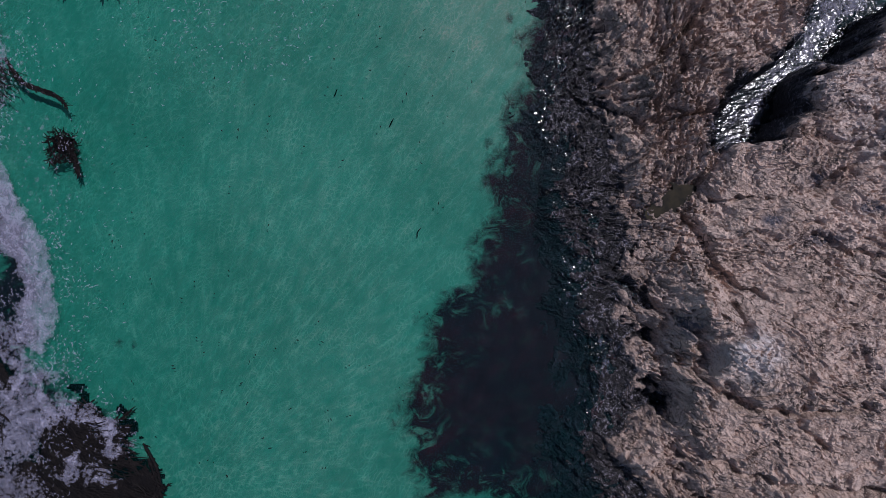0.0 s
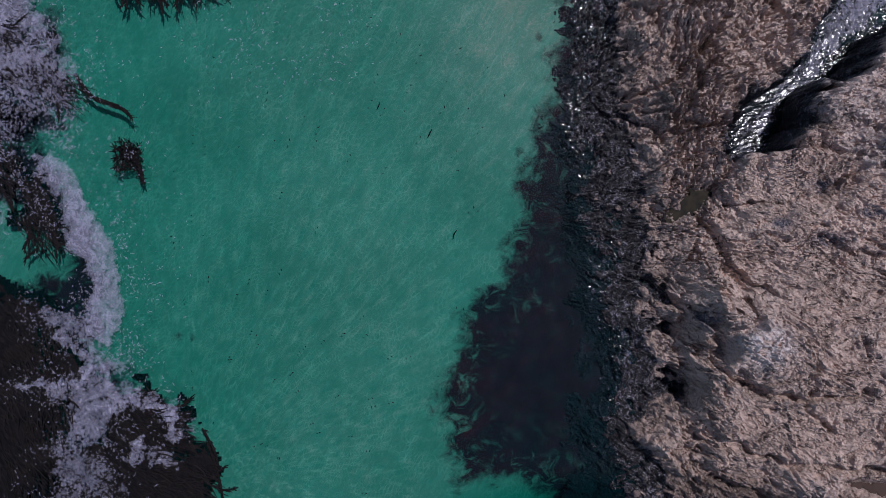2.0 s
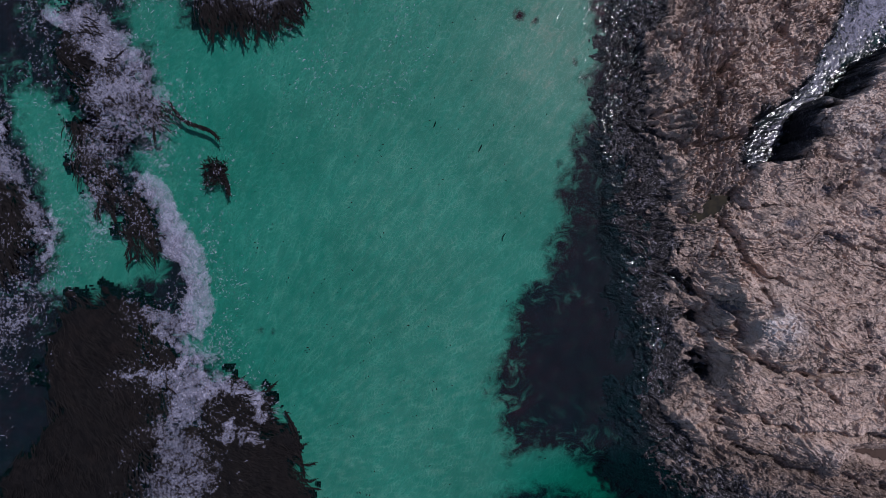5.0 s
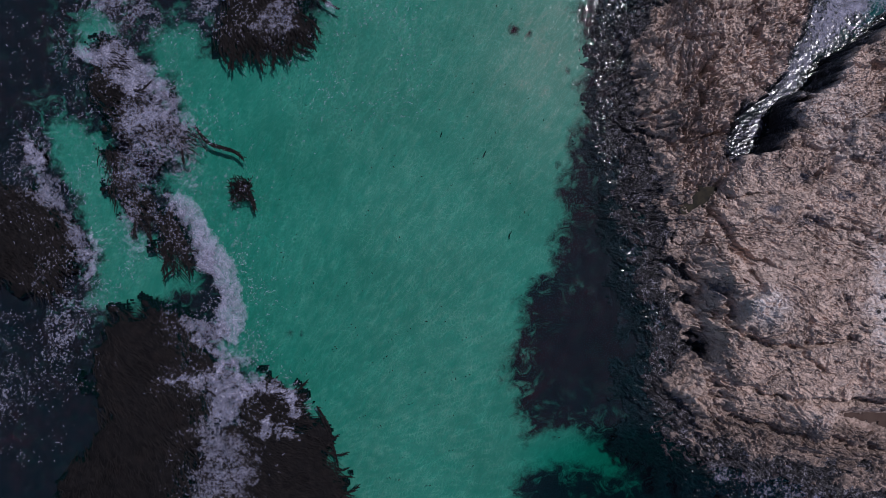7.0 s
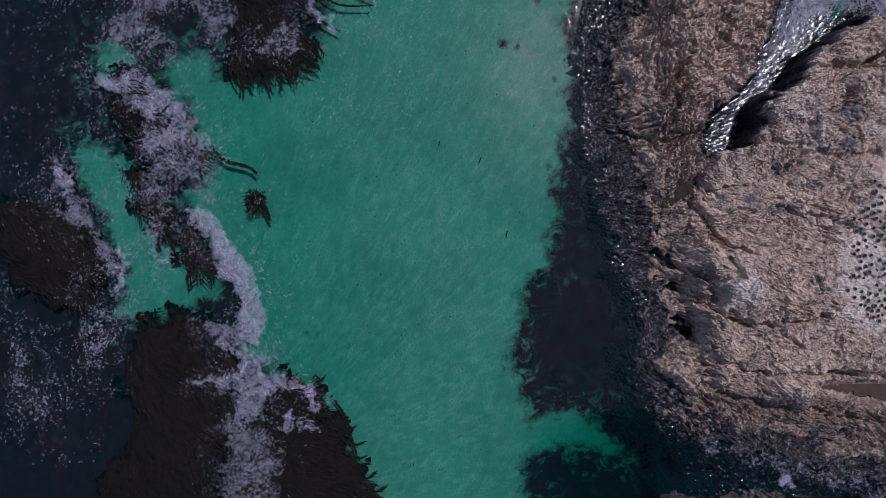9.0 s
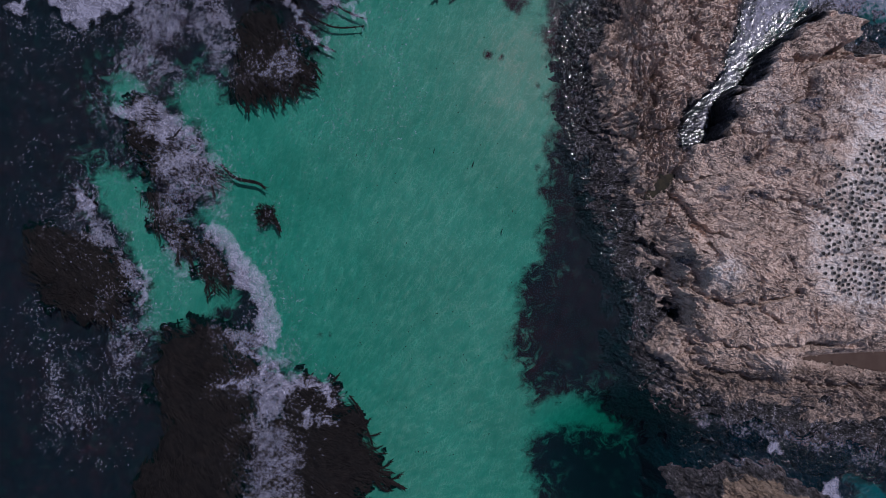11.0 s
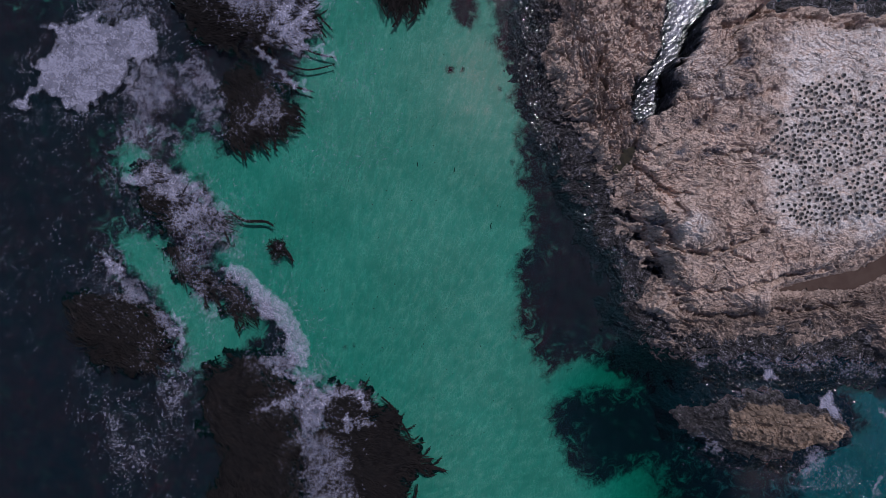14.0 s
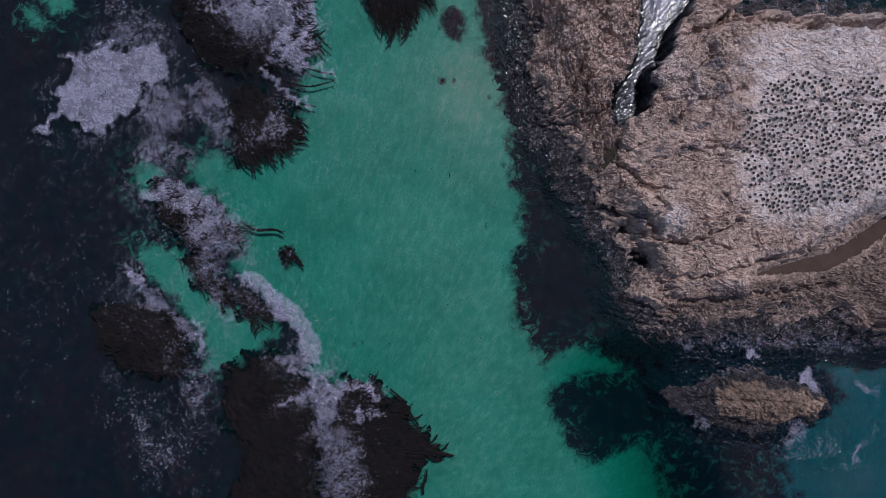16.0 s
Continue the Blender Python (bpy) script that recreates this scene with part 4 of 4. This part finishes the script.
# ---- foam on the sea ----
FOAM_STREAKS = [  # run of a swirl of foam, half width
    ([(-36.3, -7.7), (-35.0, -8.2), (-34.1, -9.8), (-32.2, -11.2)], 0.3),
    ([(-31.8, -13.2), (-29.2, -12.7), (-27.2, -13.8), (-26.2, -15.7)], 0.35),
    ([(-30.7, -17.9), (-28.5, -16.9), (-26.7, -18.5), (-27.5, -17.3), (-30.0, -18.4)], 0.22),
    ([(-39.4, -11.8), (-37.4, -11.8), (-34.7, -11.4), (-33.3, -10.1)], 0.28),
    ([(-24.0, 34.9), (-22.7, 31.3), (-21.3, 28.9), (-19.6, 27.0)], 0.3),
    ([(-27.8, 46.4), (-27.1, 45.2), (-27.0, 44.0)], 0.25),
    ([(-18.0, 32.5), (-15.8, 31.3), (-14.8, 29.1)], 0.25),
    ([(-53.1, 14.6), (-51.5, 13.0), (-52.3, 12.1)], 0.3),
    ([(-46.7, 4.1), (-46.6, 1.4), (-47.5, 0.4)], 0.35),
]
FOAM_NORTH = [  # outline, density, softness
    ([(-58.6, 38.3), (-55.3, 39.7), (-52.7, 41.7), (-54.2, 43.2), (-51.8, 43.2), (-49.0, 45.7), (-50.8, 47.9), (-47.4, 46.5), (-44.9, 45.9), (-46.0, 47.8), (-42.2, 46.7), (-43.2, 45.0), (-40.3, 44.5), (-36.6, 43.9), (-36.2, 41.1), (-37.0, 38.4), (-38.5, 38.4), (-40.8, 38.7), (-42.2, 36.9), (-44.5, 35.7), (-49.1, 34.8), (-50.8, 35.2), (-52.1, 37.8), (-53.7, 39.1), (-56.0, 38.8), (-55.4, 37.1)], 1.1, 0.45),
    ([(-40.9, 38.5), (-38.5, 38.4), (-36.2, 34.5), (-36.7, 32.5), (-40.5, 30.4), (-42.0, 28.3), (-45.8, 28.0), (-46.2, 30.0), (-42.8, 32.3), (-42.6, 35.8)], 0.66, 0.5),
    ([(-42.4, 29.7), (-39.6, 29.8), (-37.9, 27.9), (-37.9, 24.9), (-41.2, 24.3), (-43.2, 27.0)], 0.5, 0.8),
    ([(-21.0, 37.9), (-17.1, 39.4), (-14.4, 41.3), (-13.9, 43.5), (-12.0, 42.8), (-14.8, 36.0), (-16.1, 34.1), (-18.0, 32.5), (-19.9, 32.3), (-22.1, 34.4), (-22.8, 35.6)], 0.98, 0.6),
    ([(-27.2, 44.3), (-24.1, 45.2), (-22.7, 46.5), (-16.4, 43.9), (-18.1, 42.8), (-20.9, 40.3), (-23.3, 38.8), (-25.1, 39.0), (-26.5, 41.4)], 0.76, 0.9),
    ([(-35.7, 36.6), (-32.7, 36.6), (-31.1, 34.7), (-30.4, 29.6), (-31.9, 26.6), (-33.9, 26.1), (-34.7, 30.1), (-36.1, 31.9)], 0.66, 0.9),
    ([(-28.8, 25.9), (-25.1, 28.4), (-24.0, 28.2), (-22.9, 24.8), (-26.1, 23.0), (-29.1, 25.1)], 0.6, 0.9),
    ([(-28, 51), (-13.5, 44), (-13.0, 40.7), (-15.6, 33.6), (-19.9, 34.6), (-20.9, 38.6), (-26.0, 43.4)], 0.85, 1.8),
]
FOAM_REEF = [  # outline, density, softness
    ([(-47.6, 24.7), (-42.3, 24.8), (-37.8, 20.8), (-37.9, 18.2), (-41.4, 18.3), (-44.6, 21.3), (-47.3, 23.3)], 0.98, 0.8),
    ([(-41.7, 19.7), (-36.4, 17.6), (-36.0, 12.1), (-39.5, 10.0), (-41.9, 12.7), (-43.7, 17.0)], 0.52, 1.6),
    ([(-43.4, 13.3), (-39.9, 11.0), (-41.3, 5.4), (-41.0, 1.8), (-43.9, 1.2), (-44.6, 5.9)], 0.55, 1.2),
    ([(-53.8, 14.9), (-51.5, 13.0), (-49.7, 8.8), (-47.8, 4.5), (-46.5, 1.3), (-48.1, -1.5), (-48.8, 2.3), (-49.8, 6.2), (-52.5, 8.2), (-53.2, 12.0)], 0.82, 0.8),
    ([(-39.1, 7.9), (-37.1, 8.2), (-35.2, 6.4), (-33.1, 2.5), (-31.5, -0.3), (-31.1, -2.3), (-31.2, -6.4), (-32.3, -8.4), (-34.6, -7.2), (-34.3, -4.9), (-33.7, -2.7), (-35.7, -0.1), (-36.4, 3.2), (-37.3, 5.7), (-38.9, 7.0)], 1.05, 0.5),
    ([(-38.3, -5.1), (-34.2, -5.5), (-32.4, -8.7), (-30.6, -10.0), (-32.2, -11.2), (-29.1, -12.4), (-27.2, -13.8), (-26.2, -15.7), (-29.5, -13.5), (-31.7, -14.4), (-33.4, -17.1), (-36.0, -16.0), (-35.6, -13.5), (-38.0, -11.9), (-39.4, -11.6), (-36.6, -11.5), (-35.0, -11.3), (-34.6, -9.6), (-36.0, -7.8), (-38.5, -5.6)], 0.82, 0.6),
    ([(-36.1, -13.4), (-32.9, -17.4), (-30.6, -20.5), (-31.1, -26.0), (-34.1, -29.2), (-39.4, -27.1), (-37.4, -19.9)], 0.7, 1.4),
    ([(-52.3, 0.1), (-47.7, -1.7), (-47.3, -7.2), (-50.0, -9.6), (-53.5, -7.3)], 0.4, 1.8),
    ([(-61.0, -0.7), (-58.7, -7.0), (-54.9, -12.9), (-58.7, -15.8), (-60.9, -10.5), (-62.2, -3.8)], 0.42, 2.0),
    ([(-58.3, 15.8), (-52.4, 15.2), (-49.8, 6.2), (-52.2, 4.5), (-56.8, 10.8)], 0.3, 2.0),
]
FOAM_COVE = [  # outline, density, softness
    ([(-62.4, 36.9), (-46.9, 33.3), (-48.9, 26.1), (-65.5, 29.3)], 0.13, 4.0),
    ([(-61.5, -0.6), (-57.9, -4.8), (-56.7, -10.5), (-54.4, -15.9), (-58.1, -16.2), (-61.9, -10.2)], 0.42, 3.0),
    ([(-51.6, -0.2), (-47.3, -2.8), (-50.1, -9.6), (-53.2, -8.4)], 0.42, 2.0),
    ([(-40.5, 18.6), (-36.2, 19.0), (-34.2, 14.6), (-36.4, 12.0), (-41.5, 12.4), (-43.6, 16.4)], 0.7, 2.0),
    ([(-19.2, 31.8), (-10.9, 28.4), (-11.8, 17.3), (-20.3, 13.7), (-24.9, 19.9)], 0.2, 3.5),
    ([(-10.7, 39.8), (-7.7, 38.6), (-11.5, 26.9), (-14.8, 27.4)], 0.24, 2.0),
    ([(-35.4, 22.4), (-34.0, 14.8), (-30.4, 10.7), (-28.9, 1.3), (-29.5, -9.1), (-31.8, -8.2), (-31.6, -1.2), (-35.6, 6.6), (-38.6, 12.2)], 0.26, 2.0),
    ([(-38, 4), (-35.5, 7.4), (-40, 12.2), (-44, 16), (-46.5, 20), (-43, 27), (-49, 27), (-50, 18), (-46, 8), (-42, 2)], 0.26, 2.5),
    ([(-70, 22), (-52, 24), (-50, 14), (-60, 14), (-74, 4)], 0.12, 4.0),
    ([(-40, 34), (-36, 40), (-34, 48), (-42, 54), (-44, 46)], 0.45, 2.5),
    ([(9, 23), (12, 26), (11, 20), (11, 14), (9.8, 9), (11, 5), (9.2, 4.5), (8, 11), (8.6, 18)], 0.22, 1.6),
    ([(10, 0), (12.5, -1), (11.8, -5), (13.2, -9), (12.8, -14), (11.4, -16.5), (11.4, -10), (10, -4)], 0.34, 1.2),
]
FOAM_EAST = [  # outline, density, softness
    ([(21.0, 8.2), (24.2, 9.0), (24.6, 8.6), (20.4, 7.8)], 0.95, 0.5),
    ([(22, 9.6), (24.6, 9.6), (25.4, 12.4), (29, 15), (31, 18), (36, 21), (33, 25), (30, 20.5), (28, 17), (25.5, 13.4)], 0.85, 1.2),
    ([(30, 21), (33, 19.5), (38, 22.5), (46, 20), (60, 13), (64, 24), (44, 32), (36, 34)], 1.0, 2.5),
    ([(34.5, -31.6), (38, -32.5), (42, -34.8), (39, -35.6), (35.6, -33.8)], 0.5, 1.4),
    ([(15.5, -23.5), (20, -25), (26, -27), (33, -31), (40, -33), (33, -32.6), (25, -28.8), (18, -26.4)], 0.6, 1.6),
]
FOAM_ISLET = [  # outline, density, softness
    ([(25.3, -29.1), (26.5, -29.5), (27.0, -30.9), (25.6, -31.0)], 1.25, 0.4),
    ([(30.0, -36.4), (33.1, -34.7), (33.0, -36.6), (33.8, -39.7), (32.0, -38.2), (30.6, -37.3)], 1.2, 0.4),
    ([(33.2, -50.8), (34.4, -48.9), (37.5, -47.0), (39.7, -46.5), (36.0, -48.8), (34.3, -50.6)], 0.85, 0.6),
    ([(38.3, -39.7), (39.3, -39.8), (41.6, -42.8), (39.4, -42.1)], 0.9, 0.5),
    ([(27.6, -40.6), (29.4, -41.3), (29.7, -43.9), (27.7, -45.5), (25.1, -45.1), (25.2, -43.1), (26.9, -42.4)], 0.7, 0.9),
    ([(15.0, -34.1), (17.2, -35.4), (18.5, -37.3), (16.8, -38.3), (14.6, -36.7)], 0.72, 0.9),
    ([(13.0, -32.3), (18.2, -31.3), (22.9, -30.0), (26.8, -32.3), (27.4, -34.3), (22.3, -33.3), (17.6, -32.8), (13.6, -34.2)], 0.42, 1.4),
    ([(13.8, -37.1), (19.3, -40.7), (25.3, -44.5), (33.7, -44.4), (32.9, -49.7), (25.5, -47.4), (18.8, -41.9)], 0.45, 1.8),
    ([(25.2, -25.8), (31.2, -28.2), (36.7, -31.8), (41.2, -34.3), (45.6, -35.4), (45.0, -36.9), (36.3, -32.7), (27.6, -28.5)], 0.5, 1.2),
]
FOAM_PATCHES = FOAM_NORTH + FOAM_REEF + FOAM_COVE + FOAM_EAST + FOAM_ISLET
for layer, (outline, dens, soft) in enumerate(FOAM_PATCHES):
    xs, ys = [q[0] for q in outline], [q[1] for q in outline]
    X, Y = area(min(xs) - 3, max(xs) + 3, min(ys) - 3, max(ys) + 3, 0.3)
    d = inside(outline, X + 0.7 * fbm(X * 0.6, Y * 0.6, 4, 501), Y + 0.7 * fbm(X * 0.6, Y * 0.6, 4, 511))
    level = dens * step(-soft, soft, d)
    Z = np.maximum(kelp_height(X, Y) + 0.14, 0) + 0.05 + 0.005 * layer
    thing("foam", sheet("foam", X, Y, Z, (level > 0.02)[:-1, :-1], froth=level), FOAM, "thin grey-white sea foam drifting on the water", "sea foam", kind="stuff")

for layer, (run, half) in enumerate(FOAM_STREAKS):
    xs, ys = [q[0] for q in run], [q[1] for q in run]
    X, Y = area(min(xs) - 2, max(xs) + 2, min(ys) - 2, max(ys) + 2, 0.15)
    d = off_line(run, X + 0.9 * fbm(X * 0.7, Y * 0.7, 3, 531), Y + 0.9 * fbm(X * 0.7, Y * 0.7, 3, 541))
    level = 0.95 * (1 - step(half * 0.2, half * 3.4, d))
    Z = np.maximum(kelp_height(X, Y) + 0.03, 0) + 0.20 + 0.005 * layer
    thing("foam", sheet("foam", X, Y, Z, (level > 0.02)[:-1, :-1], froth=level), FOAM, "white swirl of foam washing over kelp", "sea foam", kind="stuff")

fleck_paint = Paint("foam_fleck")
fleck_paint.feed(fleck_paint.b.inputs["Alpha"], 0.36)
FLECK = fleck_paint.finish((0.38, 0.365, 0.465), 0.8, None, 0.1)


def flecks(X, Y, level, z0, seed, per_metre):
    """Loose curls of foam, scattered by how frothy the water is."""
    rng = np.random.default_rng(seed)
    cell_area = (X[0, 1] - X[0, 0]) ** 2
    share = np.clip(level, 0, 0.75) * step(0.95, 0.6, level)
    count = int(share.sum() * cell_area * per_metre)
    if count < 3:
        return None
    pick = rng.choice(share.size, count, p=(share / share.sum()).ravel())
    clump = (1.3 * fbm(X * 0.22, Y * 0.22, 3, 519) + 0.8 * perlin(X * 0.9, Y * 0.9, 521) + 0.5 * perlin(X * 2.3, Y * 2.3, 523)).ravel()[pick]
    pick = pick[clump > rng.uniform(-0.45, 0.75, count)]
    cx, cy = X.ravel()[pick] + rng.uniform(-0.15, 0.15, len(pick)), Y.ravel()[pick] + rng.uniform(-0.15, 0.15, len(pick))
    cz = z0.ravel()[pick] + 0.03 + rng.uniform(0, 0.012, len(pick))
    n = 4
    ang, curl = rng.uniform(0, 6.28, len(pick)), rng.uniform(-1.5, 1.5, len(pick))
    size, wide = rng.gamma(3.0, 0.014, len(pick)) + 0.028, rng.uniform(0.02, 0.04, len(pick))
    px, py, verts = cx, cy, []
    for k in range(n):
        a = ang + curl * k
        w = wide * (0.6 if k in (0, n - 1) else 1.0) * rng.uniform(0.7, 1.3, len(pick))
        verts += [np.stack([px - np.sin(a) * w, py + np.cos(a) * w, cz], -1), np.stack([px + np.sin(a) * w, py - np.cos(a) * w, cz], -1)]
        px, py = px + np.cos(a) * size, py + np.sin(a) * size
    co = np.stack(verts, 1).reshape(-1, 3)
    base = (np.arange(len(pick)) * 2 * n)[:, None, None]
    quad = np.array([[2 * k, 2 * k + 1, 2 * k + 3, 2 * k + 2] for k in range(n - 1)])[None]
    me = bpy.data.meshes.new("flecks")
    me.from_pydata(co.tolist(), [], (base + quad).reshape(-1, 4).tolist())
    me.materials.append(FLECK)
    return me


for layer, (outline, dens, soft) in enumerate(FOAM_PATCHES):
    xs, ys = [q[0] for q in outline], [q[1] for q in outline]
    X, Y = area(min(xs) - 5, max(xs) + 5, min(ys) - 5, max(ys) + 5, 0.3)
    level = dens * step(-soft - 2.5, soft, inside(outline, X, Y))
    level = np.where(inside(HEADLAND, X, Y) > 0.8, 0, level) if max(xs) > 5 else level
    me = flecks(X, Y, level, np.maximum(kelp_height(X, Y) + 0.17, 0) + 0.05, 700 + layer, 4 if max(xs) > 5 else 27)
    if me:
        tagged(new("foam_flecks", me), "loose curls of pale foam floating on the sea", "sea foam", kind="stuff")

# ---- boulders ----
def boulder_mesh(seed):
    r = random.Random(seed)
    bm = bmesh.new()
    bmesh.ops.create_icosphere(bm, subdivisions=3, radius=0.5)
    for v in bm.verts:
        k = 1 + 0.6 * noise.noise(v.co * 2.0 + Vector((seed * 7.1, 0, 0))) + 0.14 * noise.noise(v.co * 5 + Vector((0, seed * 3.3, 0)))
        v.co *= k
        v.co.z *= 0.6
    me = as_mesh("boulder", bm)
    me.materials.append(BOULDER_ROCK)
    return me


BOULDERS = [boulder_mesh(s) for s in range(6)]
r = random.Random(5)
spots = [(13.2 + r.uniform(-1.6, 3.0), 1.2 + r.uniform(-4.2, 3.2)) for _ in range(16)] + [(14 + r.uniform(-1, 12), -21.5 + r.uniform(-3, 2.5)) for _ in range(14)]
bxs, bys = np.array([s[0] for s in spots]), np.array([s[1] for s in spots])
bzs, _ = headland_height(bxs, bys)
for (x, y), z in zip(spots, bzs):
    if z > 0.3:
        ob = tagged(new("boulder", BOULDERS[r.randrange(6)]), "rounded brown boulder on the rocky shore", "boulder", "boulders on the shore")
        size = r.uniform(0.3, 0.7)
        ob.matrix_world = pose(x, y, z + 0.1, r.uniform(-20, 20), r.uniform(-20, 20), r.uniform(0, 360)) @ Matrix.Diagonal((size, size * r.uniform(0.6, 1), size * 0.8, 1))

# ---- nests ----
def ring_mesh(name, rings, material, seed):
    """A turned form with an uneven rim: rings of radius and height."""
    r = random.Random(seed)
    bm = bmesh.new()
    loops = []
    for rad, z in rings:
        loops.append([bm.verts.new((math.cos(a) * rad * r.uniform(0.85, 1.15), math.sin(a) * rad * r.uniform(0.85, 1.15), z))
                      for a in (k * 2 * math.pi / 9 for k in range(9))])
    for p, q in zip(loops, loops[1:]):
        for k in range(9):
            bm.faces.new((p[k], p[(k + 1) % 9], q[(k + 1) % 9], q[k]))
    bm.faces.new(loops[-1])
    me = as_mesh(name, bm)
    me.materials.append(material)
    return me


rims = [ring_mesh("rim", [(0.30, -0.08), (0.24, 0.06), (0.18, 0.11), (0.15, 0.08)], NEST_RIM, s) for s in range(3)]
# dark lumps on the nests stand in for the sitting birds
bird_lumps = [ring_mesh("bird_lump", [(0.18, 0.08), (0.165, 0.16), (0.115, 0.17), (0.05, 0.14)], BIRD_DARK, s) for s in range(3)]
r = random.Random(11)
sites, grid_seen = [], {}
for _ in range(26000):
    x, y = r.uniform(30, 57), r.uniform(-16, 6)
    if all((x - a) ** 2 + (y - b) ** 2 > 0.55 ** 2 for i in (-1, 0, 1) for j in (-1, 0, 1) for a, b in grid_seen.get((int(x) + i, int(y) + j), ())):
        grid_seen.setdefault((int(x), int(y)), []).append((x, y))
        sites.append((x, y))
sx, sy = np.array([s[0] for s in sites]), np.array([s[1] for s in sites])
ok = inside(COLONY, sx, sy) + 0.5 * fbm(sx * 0.4, sy * 0.4, 2, 601) > 0
ok &= ~((np.abs(sy + 7.3 - 0.06 * (sx - 40)) < 0.35) | (np.abs(sy - 1.2 + 0.35 * (sx - 40)) < 0.3))
ok &= fbm(sx * 0.55, sy * 0.55, 2, 611) > -0.52
sx, sy = sx[ok], sy[ok]
sz, _ = headland_height(sx, sy)
order = np.argsort(sx)
rest = bmesh.new()
for n_th, k in enumerate(order):
    m = pose(sx[k], sy[k], sz[k] + 0.03, 0, 0, r.uniform(0, 360)) @ Matrix.Scale(r.uniform(0.78, 1.08), 4)
    v = r.randrange(3)
    if n_th < 300:
        nest = tagged(new("nest", rims[v]), "low guano nest with a dark lump for a sitting bird", "nest", "nests of the colony")
        nest.matrix_basis = m
        part("bird_lump", bird_lumps[v], None, nest, "dark lump in place of the sitting bird")
    else:
        for me, slot in ((rims[v], 0), (bird_lumps[v], 1)):
            a = len(rest.verts)
            b = len(rest.faces)
            rest.from_mesh(me)
            rest.verts.ensure_lookup_table()
            rest.faces.ensure_lookup_table()
            for q in rest.verts[a:]:
                q.co = m @ q.co
            for q in rest.faces[b:]:
                q.material_index = slot
me = as_mesh("nests", rest)
me.materials.append(NEST_RIM)
me.materials.append(BIRD_DARK)
tagged(new("nests", me), "guano nests with dark lumps for birds, further off", "nest", kind="stuff")
